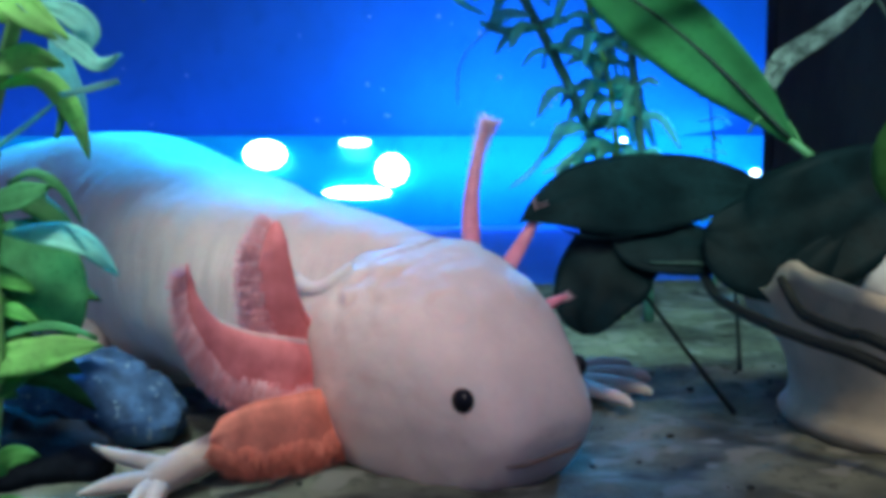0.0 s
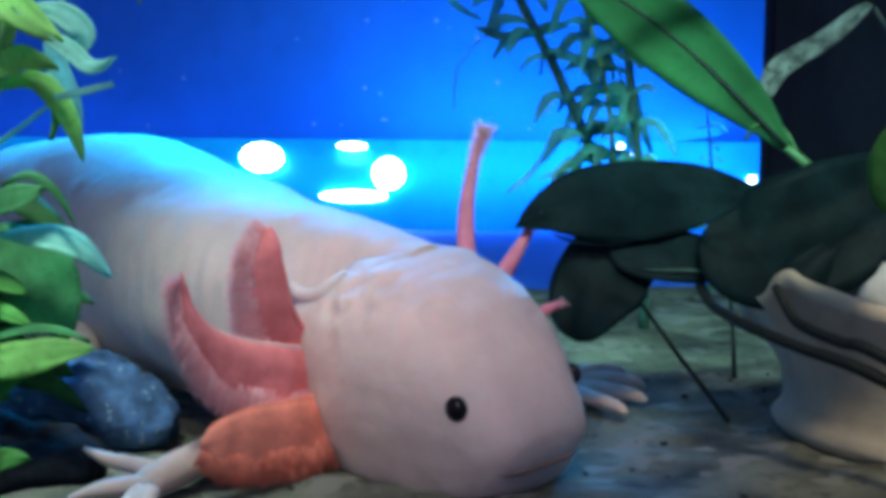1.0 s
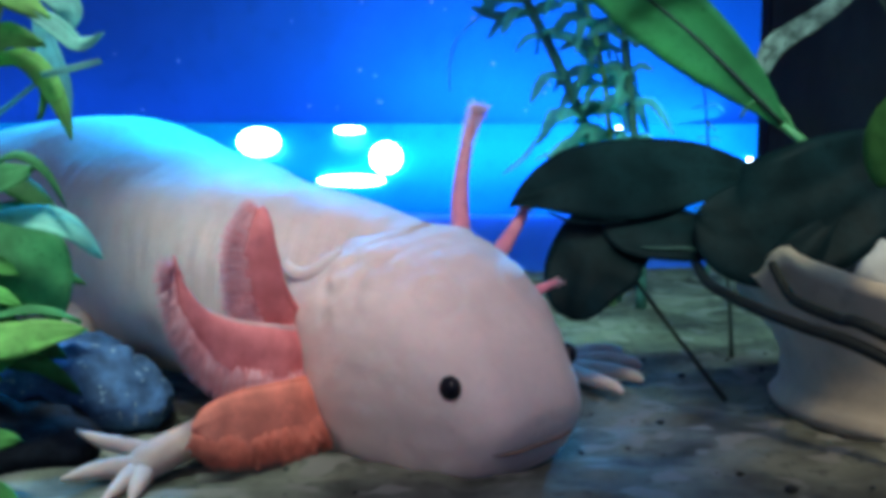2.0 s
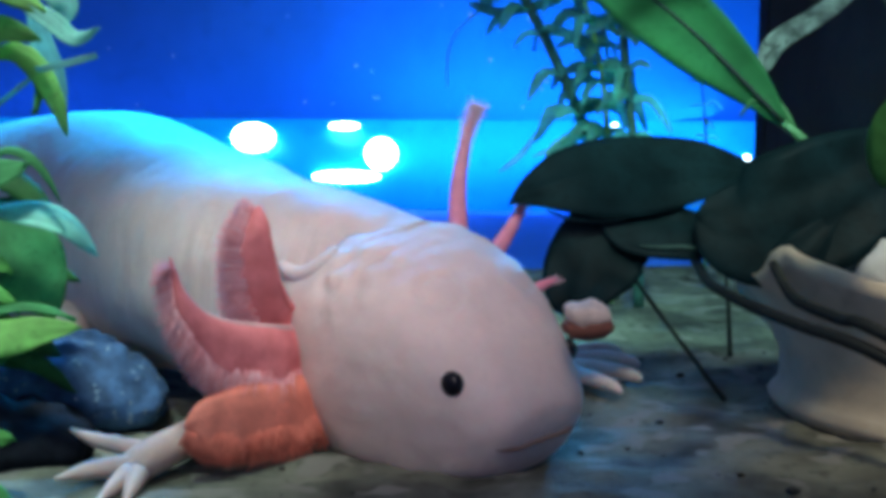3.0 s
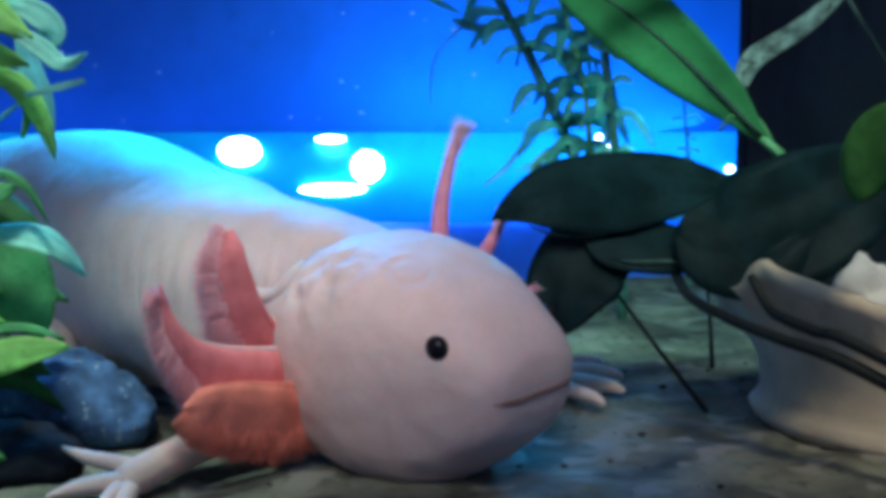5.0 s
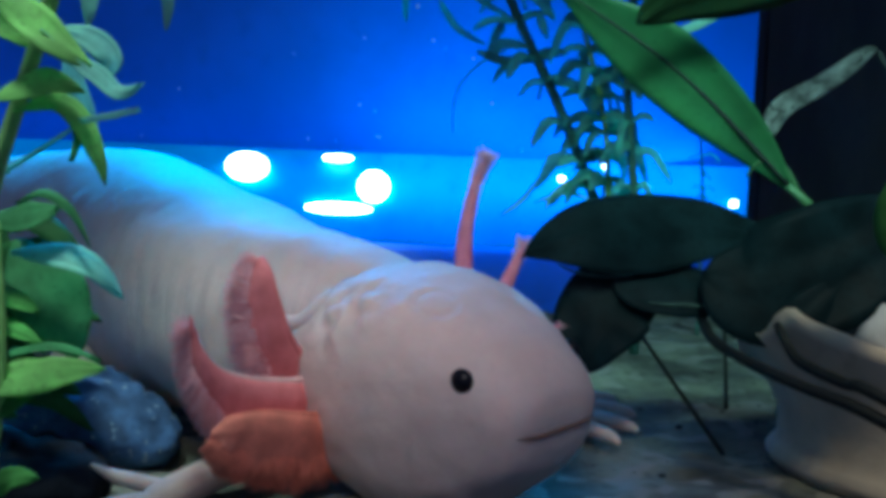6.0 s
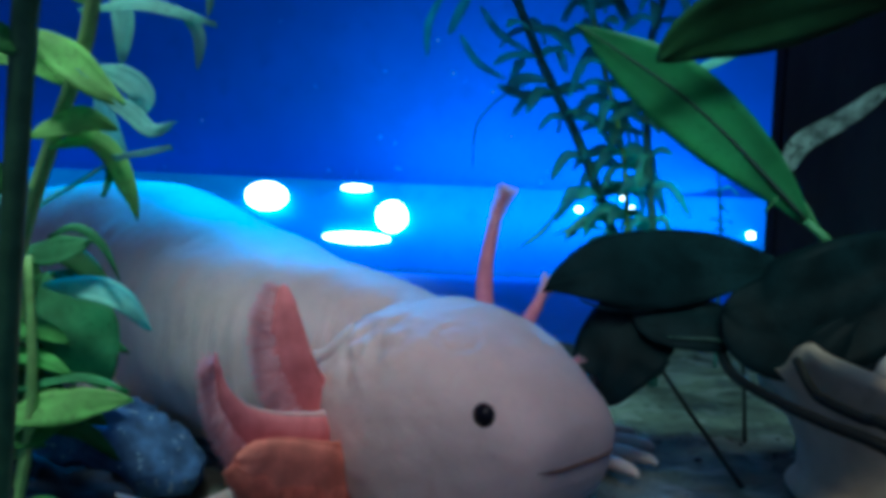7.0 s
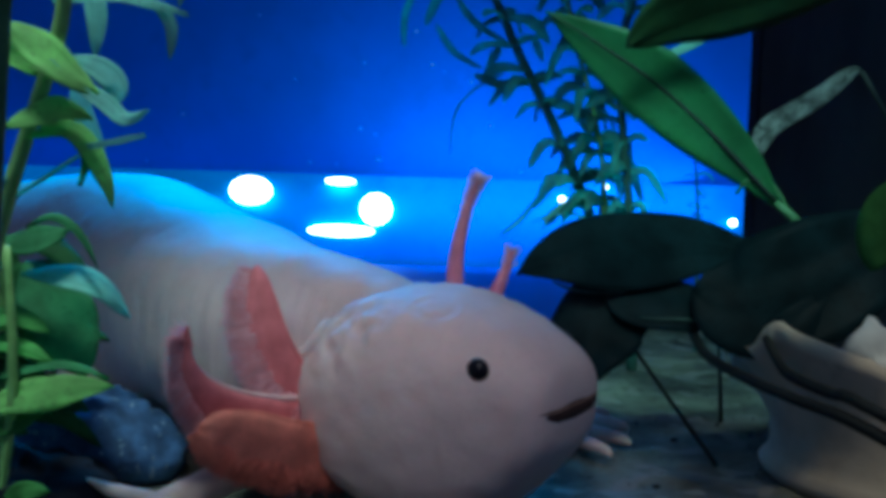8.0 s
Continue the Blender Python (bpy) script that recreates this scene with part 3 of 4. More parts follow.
# ---- plants ----
def build_broad_plant():
    """Broad leaved plant: one long green leaf, one dark leaf above it, a small one at the edge."""
    p = thing("broad_leaf_plant", "tall water plant with long broad green leaves", "plant")
    part("leaf_stalk", tube(bmesh.new(), [(0.0850, 0.288, -0.001, 0.0016), (0.0840, 0.272, 0.030, 0.0014), (0.0800, 0.257, 0.0495, 0.0012), (0.0735, 0.2585, 0.0570, 0.0009)], 8), DARKGREEN, p)
    part("leaf", blade(bmesh.new(), [(0.0754, 0.2585, 0.0548), (0.0685, 0.2600, 0.0631), (0.0578, 0.2620, 0.0731), (0.0449, 0.2630, 0.0837), (0.0321, 0.2640, 0.0918), (0.0217, 0.2650, 0.0980)], 0.0165, (-0.25, -0.9, -0.25), 30, 0.12, 0.05, 0.0004, 0.56, 1.0, 8, 0, 1.25), BROADLEAF, p, "long pointed green leaf with a dark midrib")
    part("midrib", tube(bmesh.new(), [(0.0735, 0.2580, 0.0572, 0.0005), (0.0578, 0.2612, 0.0731, 0.0005), (0.0449, 0.2622, 0.0837, 0.0004), (0.0321, 0.2632, 0.0918, 0.0003), (0.0225, 0.2644, 0.0976, 0.0001)], 6), STEM, p, "dark midrib of the long leaf")
    part("leaf", blade(bmesh.new(), [(0.0830, 0.2250, 0.1040), (0.0710, 0.2330, 0.1030), (0.0570, 0.2420, 0.1000), (0.0460, 0.2480, 0.0955), (0.0379, 0.2520, 0.0896)], 0.0190, (0.1, -0.8, -0.55), 24, 0.12, 0.05, 0.0004, 0.5, 0.9, 8), SHADELEAF, p, "broad green leaf bending over, its shade put into the colour")
    part("leaf_stalk", tube(bmesh.new(), [(0.112, 0.262, 0.0, 0.0016), (0.116, 0.240, 0.06, 0.0014), (0.103, 0.222, 0.101, 0.0012), (0.0830, 0.2250, 0.1040, 0.0008)], 8), STEM, p, "dark leaf stalk")
    part("leaf", blade(bmesh.new(), [(0.0473, 0.2700, 0.0883), (0.0543, 0.2680, 0.0912), (0.0624, 0.2640, 0.0960)], 0.0024, (0, -0.9, 0.4), 12, 0.2, 0.05, 0.0003, 0.5, 0.8, 4), PALELEAF, p, "narrow pale leaf")
    part("leaf", blade(bmesh.new(), [(0.0800, 0.1935, 0.0640), (0.0765, 0.1960, 0.0590), (0.0745, 0.1985, 0.0530), (0.0737, 0.2000, 0.0478)], 0.0105, (-0.5, -0.85, 0.1), 14, 0.1, 0.08, 0.0004, 0.4, 0.8, 6), LEAF, p, "small bright green leaf")
    part("leaf_stalk", tube(bmesh.new(), [(0.112, 0.240, 0.0, 0.0013), (0.105, 0.200, 0.055, 0.0010), (0.0800, 0.1935, 0.0640, 0.0006)], 8), STEM, p, "dark leaf stalk")
    part("tendril", tube(bmesh.new(), [(0.0656, 0.2620, 0.0585, 0.0003), (0.0679, 0.2600, 0.0618, 0.0004), (0.0726, 0.2590, 0.0612, 0.0005), (0.0760, 0.2585, 0.0560, 0.0005)], 6), DARKGREEN, p, "thin curled tendril")
    return p


def build_dark_plant():
    p = thing("dark_leaf_plant", "low water plant with leathery dark green leaves", "plant")
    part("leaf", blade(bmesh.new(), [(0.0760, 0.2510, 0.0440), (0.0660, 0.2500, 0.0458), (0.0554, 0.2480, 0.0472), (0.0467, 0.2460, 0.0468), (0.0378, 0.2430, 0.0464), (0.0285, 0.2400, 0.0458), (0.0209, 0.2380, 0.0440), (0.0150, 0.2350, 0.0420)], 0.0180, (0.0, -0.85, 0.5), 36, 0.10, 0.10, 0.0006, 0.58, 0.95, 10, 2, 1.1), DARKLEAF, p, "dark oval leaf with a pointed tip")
    # pale strips put in for highlights along the lower leaf edges
    part("leaf_edge", tube(bmesh.new(), [(0.0225, 0.2375, 0.0402, 0.0002), (0.0267, 0.2380, 0.0387, 0.0004), (0.0320, 0.2390, 0.0381, 0.0004), (0.0370, 0.2400, 0.0385, 0.0005), (0.0424, 0.2405, 0.0400, 0.0002)], 6), LEAFEDGE, p, "pale strip painting a highlight along the lower leaf edge")
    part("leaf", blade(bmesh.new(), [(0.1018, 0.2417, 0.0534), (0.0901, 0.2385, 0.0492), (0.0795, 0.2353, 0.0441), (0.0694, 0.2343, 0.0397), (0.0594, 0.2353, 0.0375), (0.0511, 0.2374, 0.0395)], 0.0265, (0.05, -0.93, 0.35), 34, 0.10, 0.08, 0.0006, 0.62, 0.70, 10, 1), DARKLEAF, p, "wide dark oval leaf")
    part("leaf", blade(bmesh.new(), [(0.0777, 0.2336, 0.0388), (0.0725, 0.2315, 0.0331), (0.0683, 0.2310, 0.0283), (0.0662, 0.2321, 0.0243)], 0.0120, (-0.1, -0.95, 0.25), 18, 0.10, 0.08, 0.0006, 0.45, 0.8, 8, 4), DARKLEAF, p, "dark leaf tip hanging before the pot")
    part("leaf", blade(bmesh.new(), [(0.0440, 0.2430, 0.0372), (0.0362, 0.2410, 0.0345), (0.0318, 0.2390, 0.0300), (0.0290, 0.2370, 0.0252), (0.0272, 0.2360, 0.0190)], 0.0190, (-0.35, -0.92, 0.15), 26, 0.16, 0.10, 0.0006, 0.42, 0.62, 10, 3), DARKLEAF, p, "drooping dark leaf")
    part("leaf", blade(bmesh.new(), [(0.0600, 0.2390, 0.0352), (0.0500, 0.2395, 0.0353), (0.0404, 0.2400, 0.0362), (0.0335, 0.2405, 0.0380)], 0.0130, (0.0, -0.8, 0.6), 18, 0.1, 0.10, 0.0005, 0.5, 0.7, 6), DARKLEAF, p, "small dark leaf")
    part("leaf_edge", tube(bmesh.new(), [(0.0405, 0.2365, 0.0335, 0.0001), (0.0440, 0.2362, 0.0333, 0.0003), (0.0495, 0.2362, 0.0333, 0.0004), (0.0545, 0.2365, 0.0326, 0.0002)], 6), LEAFEDGE, p, "pale strip painting a highlight along the lower leaf edge")
    part("stem", tube(bmesh.new(), [(0.0505, 0.2410, 0.0345, 0.0010), (0.0527, 0.2340, 0.0278, 0.0011), (0.0563, 0.2250, 0.0253, 0.0011), (0.0603, 0.2160, 0.0240, 0.0011), (0.0645, 0.2090, 0.0229, 0.0011), (0.0735, 0.1970, 0.0204, 0.0012), (0.0960, 0.1780, 0.0080, 0.0012), (0.1040, 0.1740, -0.001, 0.0012)], 8, 40), STEM, p, "thin dark stem")
    part("stem", tube(bmesh.new(), [(0.0634, 0.2260, 0.0317, 0.0008), (0.0651, 0.2200, 0.0268, 0.0010), (0.0665, 0.2140, 0.0257, 0.0011), (0.0697, 0.2050, 0.0249, 0.0011), (0.0733, 0.1970, 0.0243, 0.0011), (0.0960, 0.1740, 0.0120, 0.0010), (0.1060, 0.1700, -0.001, 0.0010)], 8, 40), STEM, p, "thin dark stem")
    part("stem", tube(bmesh.new(), [(0.0400, 0.244, 0.0270, 0.0004), (0.0500, 0.249, 0.0140, 0.0005), (0.0617, 0.252, -0.001, 0.0006)], 6, 12), STEM, p, "thin dark stem")
    part("stem", tube(bmesh.new(), [(0.0715, 0.295, 0.0200, 0.0004), (0.0725, 0.295, 0.010, 0.0005), (0.0733, 0.295, -0.001, 0.0006)], 6, 10), STEM, p, "thin dark stem")
    return p


def weed(name, label, line, radius, whorls, leaf_len, seed, mat, stem_mat, per=4, droop=0.2, width=0.18):
    rnd = random.Random(seed)
    p = thing(name, label, "plant")
    part("stem", tube(bmesh.new(), [(*q, radius * (1 - 0.4 * i / (len(line) - 1))) for i, q in enumerate(line)], 8, 30), stem_mat, p)
    pts = smooth_line(line, 60)
    for w in range(whorls):
        u = 0.18 + 0.82 * (w + 0.5 * rnd.random()) / whorls
        k = min(int(u * 59), 58)
        q = Vector(pts[k])
        turn = rnd.uniform(0, 6.3)
        for j in range(per):
            a = turn + 2 * math.pi * j / per + rnd.uniform(-0.4, 0.4)
            ln = leaf_len * rnd.uniform(0.6, 1.1)
            d = Vector((math.cos(a), 0.7 * math.sin(a), rnd.uniform(-0.1, 0.6)))
            d.normalize()
            e = q + d * ln * 0.55
            f = q + d * ln + Vector((0, 0, -droop * ln * rnd.uniform(0.3, 1.6)))
            up = Vector((rnd.uniform(-0.6, 0.6), -0.6, 0.7))
            part("leaf", blade(bmesh.new(), [q, e, f], ln * width, up, 8, 0.15, 0.1, 0.0002, 0.4, 0.8, 2, rnd.random() * 6), mat, p)
    return p


def build_back_weeds():
    a = weed("water_weed", "leafy green stem weed by the back glass", [(0.0560, 0.374, 0.0), (0.0522, 0.373, 0.0337), (0.0475, 0.371, 0.0487), (0.0350, 0.366, 0.0753), (0.0231, 0.362, 0.0967), (0.0116, 0.359, 0.1209), (0.004, 0.358, 0.138)], 0.0019, 12, 0.0135, 21, BGLEAF, WEEDSTEM, 4, 0.5, 0.36)
    for line, w in (([(-0.0066, 0.360, 0.1169), (-0.0113, 0.362, 0.1069), (-0.0114, 0.363, 0.0969)], 0.0022), ([(-0.0019, 0.360, 0.1038), (0.0036, 0.362, 0.0958), (0.0125, 0.364, 0.0913)], 0.0024),
                    ([(0.0037, 0.360, 0.1124), (0.0100, 0.361, 0.1044), (0.0205, 0.362, 0.0988)], 0.0026), ([(0.0009, 0.360, 0.1164), (-0.0021, 0.361, 0.1106), (-0.0052, 0.362, 0.1035)], 0.0030),
                    ([(0.0127, 0.365, 0.0871), (0.0175, 0.363, 0.0915), (0.0260, 0.362, 0.0909)], 0.0040), ([(0.0099, 0.363, 0.0894), (0.0186, 0.362, 0.0864), (0.0278, 0.362, 0.0885)], 0.0035)):
        part("leaf", blade(bmesh.new(), line, w, (0.1, -0.8, 0.5), 12, 0.15, 0.05, 0.0002, 0.45, 0.7, 4), BGLEAF, a)
    part("tendril", tube(bmesh.new(), [(0.0190, 0.364, 0.0900, 0.0003), (0.0119, 0.365, 0.0862, 0.0003), (0.0055, 0.367, 0.0792, 0.0003), (0.0038, 0.369, 0.0705, 0.0003), (0.0042, 0.371, 0.0644, 0.0002)], 6), PALELEAF, a, "thin pale curling tendril")
    weed("water_weed", "leafy green stem weed by the back glass", [(0.0610, 0.357, 0.0), (0.0595, 0.356, 0.0374), (0.0577, 0.355, 0.0510), (0.0543, 0.353, 0.0760), (0.0525, 0.350, 0.0971), (0.0576, 0.350, 0.1217), (0.060, 0.350, 0.14)], 0.0016, 12, 0.0115, 22, BGLEAF, WEEDSTEM, 4, 0.7, 0.36)
    c = weed("water_weed", "paler leafy weed between the taller stems", [(0.0540, 0.367, 0.0), (0.0519, 0.366, 0.0501), (0.0485, 0.364, 0.0741), (0.0409, 0.362, 0.0992), (0.0354, 0.362, 0.1224)], 0.0010, 12, 0.013, 24, BGLEAF, GSTEM, 5, 0.7, 0.36)
    for line in ([(0.0337, 0.370, 0.0420), (0.0352, 0.370, 0.0465), (0.0403, 0.370, 0.0502), (0.0474, 0.370, 0.0488)], [(0.0204, 0.380, 0.0389), (0.0274, 0.380, 0.0446), (0.0324, 0.380, 0.0520)], [(0.030, 0.372, 0.044), (0.040, 0.371, 0.0475), (0.050, 0.369, 0.045)]):
        part("leaf", blade(bmesh.new(), line, 0.0016, (0.1, -0.7, 0.6), 12, 0.15, 0.05, 0.0002, 0.45, 0.7, 2), PALELEAF, c, "pale arching leaf")
    weed("water_weed", "thin sparse weed sprig by the back glass", [(0.0900, 0.40, 0.0), (0.0893, 0.40, 0.0403), (0.0885, 0.40, 0.0535), (0.0869, 0.40, 0.0686)], 0.0006, 7, 0.006, 23, BGLEAF, WEEDSTEM, 2, 0.3)


def build_left_plants():
    def leaves(plant, rows):
        for i, (mat, w, line, nrm) in enumerate(rows):
            part("leaf", blade(bmesh.new(), line, w, nrm, 18, 0.22, 0.16, 0.0003, 0.42, 0.85, 6, i, 1.1), mat, plant)
    p = thing("stem_plant", "green stem plant with narrow curling yellow and pale leaves", "plant")
    part("stem", tube(bmesh.new(), [(-0.0500, 0.175, 0.118, 0.0010), (-0.0586, 0.178, 0.0938, 0.0012), (-0.0614, 0.180, 0.0822, 0.0013), (-0.0664, 0.183, 0.0693, 0.0013), (-0.0719, 0.186, 0.0541, 0.0014), (-0.0755, 0.188, 0.0393, 0.0014), (-0.079, 0.190, -0.001, 0.0015)], 8, 40), GSTEM, p)
    leaves(p, [
        (YLEAF, 0.0058, [(-0.0690, 0.178, 0.0840), (-0.0640, 0.177, 0.0805), (-0.0590, 0.176, 0.0765), (-0.0540, 0.176, 0.0735)], (0.3, -0.9, 0.3)),
        (PALELEAF, 0.0030, [(-0.0614, 0.176, 0.0783), (-0.0571, 0.176, 0.0748), (-0.0532, 0.176, 0.0721), (-0.0505, 0.176, 0.0699), (-0.0480, 0.175, 0.0702), (-0.0462, 0.174, 0.0714)], (0.3, -0.85, 0.4)),
        (PALELEAF, 0.0042, [(-0.0607, 0.180, 0.0790), (-0.0559, 0.180, 0.0778), (-0.0528, 0.180, 0.0755), (-0.0524, 0.180, 0.0735), (-0.0538, 0.180, 0.0716)], (0.2, -0.9, 0.3)),
        (YLEAF, 0.0036, [(-0.0664, 0.180, 0.0665), (-0.0603, 0.180, 0.0680), (-0.0567, 0.180, 0.0656), (-0.0541, 0.180, 0.0606), (-0.0528, 0.180, 0.0560)], (0.2, -0.9, 0.4)),
        (PALELEAF, 0.0014, [(-0.0560, 0.177, 0.0655), (-0.0502, 0.176, 0.0667), (-0.0470, 0.176, 0.0676)], (0.0, -0.8, 0.6)),
        (YLEAF, 0.0050, [(-0.0690, 0.178, 0.0680), (-0.0631, 0.178, 0.0703), (-0.0599, 0.178, 0.0708), (-0.0555, 0.178, 0.0698)], (0.0, -0.85, 0.5)),
        (PALELEAF, 0.0036, [(-0.0596, 0.190, 0.0929), (-0.0579, 0.189, 0.0867), (-0.0579, 0.188, 0.0796)], (0.2, -0.95, 0.1)),
        (PALELEAF, 0.0027, [(-0.0641, 0.186, 0.0879), (-0.0551, 0.185, 0.0890), (-0.0479, 0.184, 0.0879), (-0.0421, 0.183, 0.0864)], (0.0, -0.8, 0.6)),
        (PALELEAF, 0.0022, [(-0.0490, 0.186, 0.0893), (-0.0453, 0.185, 0.0851), (-0.0453, 0.185, 0.0795)], (0.3, -0.9, 0.2)),
        (PALELEAF, 0.0014, [(-0.0453, 0.190, 0.0945), (-0.0446, 0.190, 0.0910), (-0.0449, 0.190, 0.0883)], (0.3, -0.9, 0.2)),
        (LEAF, 0.0023, [(-0.0620, 0.182, 0.0710), (-0.0590, 0.190, 0.0644), (-0.0570, 0.190, 0.0583)], (0.3, -0.9, 0.2)),
        (LEAF, 0.0017, [(-0.0600, 0.185, 0.0672), (-0.0598, 0.190, 0.0625), (-0.0609, 0.190, 0.0590)], (-0.3, -0.9, 0.2)),
        (PALELEAF, 0.0023, [(-0.0700, 0.184, 0.0600), (-0.0780, 0.186, 0.0570), (-0.084, 0.187, 0.052)], (0.0, -0.8, 0.5)),
        (YLEAF, 0.0039, [(-0.0600, 0.179, 0.0880), (-0.0680, 0.179, 0.0930), (-0.0760, 0.180, 0.0930)], (0.0, -0.8, 0.5)),
        (YLEAF, 0.0035, [(-0.0640, 0.181, 0.0760), (-0.0720, 0.182, 0.0800), (-0.0800, 0.183, 0.0790)], (0.0, -0.8, 0.5)),
        (YLEAF, 0.0037, [(-0.0560, 0.177, 0.100), (-0.0480, 0.177, 0.104), (-0.0400, 0.178, 0.101)], (0.0, -0.8, 0.5)),
    ])
    part("leaf", blade(bmesh.new(), [(-0.0690, 0.215, 0.0790), (-0.0671, 0.215, 0.0701), (-0.0652, 0.215, 0.0644), (-0.0640, 0.215, 0.0580)], 0.0046, (0.2, -0.95, 0.1), 10, 0.15, 0.05, 0.0003), PALELEAF, p)
    part("side_stem", tube(bmesh.new(), [(-0.0790, 0.192, 0.0520, 0.0004), (-0.0714, 0.190, 0.0569, 0.0004), (-0.0645, 0.186, 0.0608, 0.0004), (-0.0575, 0.180, 0.0646, 0.0003)], 6), PALELEAF, p, "thin pale side stem")
    q = thing("upright_plant", "dark green upright plant stem close to the front glass", "plant")
    part("stem", tube(bmesh.new(), [(-0.0620, 0.157, 0.115, 0.0019), (-0.0626, 0.158, 0.0906, 0.0019), (-0.0638, 0.160, 0.0819, 0.0019), (-0.0653, 0.162, 0.0636, 0.0018), (-0.0668, 0.164, 0.0429, 0.0018), (-0.0680, 0.166, 0.0263, 0.0018), (-0.070, 0.167, -0.001, 0.0018)], 10, 40), DARKGREEN, q, "thick dark green stem")
    for line in ([(-0.0630, 0.158, 0.0870), (-0.0665, 0.158, 0.0900), (-0.0705, 0.159, 0.0885)], [(-0.0640, 0.159, 0.0790), (-0.0675, 0.159, 0.0815), (-0.0715, 0.160, 0.0800)], [(-0.0655, 0.162, 0.0600), (-0.0690, 0.162, 0.0630), (-0.0730, 0.163, 0.0620)]):
        part("leaf", blade(bmesh.new(), line, 0.0040, (0.1, -0.85, 0.5), 12, 0.2, 0.1, 0.0003, 0.45, 0.8, 4), LEAF, q, "small green leaf on the stem")
    b = thing("bushy_plant", "bushy green plant with broad soft leaves", "plant")
    leaves(b, [
        (PALELEAF, 0.0052, [(-0.0745, 0.203, 0.0428), (-0.0662, 0.204, 0.0422), (-0.0607, 0.206, 0.0395), (-0.0568, 0.208, 0.0348)], (0.1, -0.75, 0.65)),
        (BUSHLEAF, 0.0135, [(-0.0770, 0.213, 0.0440), (-0.0712, 0.210, 0.0360), (-0.0676, 0.209, 0.0300), (-0.0645, 0.208, 0.0240)], (0.3, -0.9, 0.2)),
        (BUSHLEAF, 0.0022, [(-0.0782, 0.202, 0.0241), (-0.0710, 0.202, 0.0264), (-0.0649, 0.202, 0.0268), (-0.0590, 0.202, 0.0248)], (0.0, -0.6, 0.8)),
        (YLEAF, 0.0068, [(-0.0800, 0.200, 0.0195), (-0.0720, 0.200, 0.0216), (-0.0654, 0.200, 0.0230), (-0.0576, 0.200, 0.0240)], (0.05, -0.85, 0.5)),
        (LEAF, 0.0040, [(-0.0790, 0.200, 0.0150), (-0.0735, 0.200, 0.0176), (-0.0690, 0.200, 0.0196)], (0.1, -0.8, 0.5)),
        (BUSHLEAF, 0.0018, [(-0.0735, 0.203, 0.0510), (-0.0690, 0.203, 0.0529), (-0.0644, 0.203, 0.0500), (-0.0611, 0.203, 0.0440)], (0.1, -0.8, 0.6)),
        (BUSHLEAF, 0.0052, [(-0.0800, 0.202, 0.0478), (-0.0734, 0.202, 0.0483), (-0.0690, 0.202, 0.0495), (-0.0660, 0.202, 0.0508)], (0.0, -0.85, 0.5)),
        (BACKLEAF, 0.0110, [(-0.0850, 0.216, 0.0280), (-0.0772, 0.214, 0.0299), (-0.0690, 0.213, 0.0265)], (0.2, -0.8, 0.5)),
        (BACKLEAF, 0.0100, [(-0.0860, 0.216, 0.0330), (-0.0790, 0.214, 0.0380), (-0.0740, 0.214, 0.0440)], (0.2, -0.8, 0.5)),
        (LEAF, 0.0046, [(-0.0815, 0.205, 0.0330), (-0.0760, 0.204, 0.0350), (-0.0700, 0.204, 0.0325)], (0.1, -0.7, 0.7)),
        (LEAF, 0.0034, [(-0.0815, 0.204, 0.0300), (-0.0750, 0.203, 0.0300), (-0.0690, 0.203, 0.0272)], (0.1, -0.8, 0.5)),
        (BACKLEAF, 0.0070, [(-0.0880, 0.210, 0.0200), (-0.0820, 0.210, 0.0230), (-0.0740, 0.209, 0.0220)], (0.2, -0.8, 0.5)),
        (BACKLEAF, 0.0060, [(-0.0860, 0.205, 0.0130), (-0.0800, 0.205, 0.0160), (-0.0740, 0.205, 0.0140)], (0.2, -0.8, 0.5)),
        (LEAF, 0.0040, [(-0.0740, 0.192, 0.0040), (-0.0700, 0.190, 0.0075), (-0.0650, 0.188, 0.0085)], (0.2, -0.8, 0.5)),
        (LEAF, 0.0050, [(-0.0660, 0.168, 0.0020), (-0.0620, 0.166, 0.0065), (-0.0570, 0.164, 0.0060)], (0.2, -0.8, 0.5)),
    ])
    # leaves at the back, in the green darkened for shade
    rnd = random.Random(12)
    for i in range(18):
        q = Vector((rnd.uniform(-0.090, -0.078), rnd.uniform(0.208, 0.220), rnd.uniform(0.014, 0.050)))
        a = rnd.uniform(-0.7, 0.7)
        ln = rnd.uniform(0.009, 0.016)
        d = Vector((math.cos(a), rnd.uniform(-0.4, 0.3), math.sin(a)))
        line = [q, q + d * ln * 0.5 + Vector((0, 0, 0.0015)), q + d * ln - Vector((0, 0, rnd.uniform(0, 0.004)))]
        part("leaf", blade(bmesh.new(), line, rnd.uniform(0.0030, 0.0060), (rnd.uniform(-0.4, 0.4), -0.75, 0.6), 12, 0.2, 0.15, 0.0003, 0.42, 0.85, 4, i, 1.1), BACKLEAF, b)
    for x, y in ((-0.080, 0.205), (-0.084, 0.212), (-0.078, 0.200)):
        part("stem", tube(bmesh.new(), [(x, y, -0.001, 0.001), (x + 0.003, y, 0.022, 0.001), (x + 0.002, y, 0.048, 0.0007)], 6), GSTEM, b)
    return b


build_broad_plant()
build_dark_plant()
build_back_weeds()
build_left_plants()


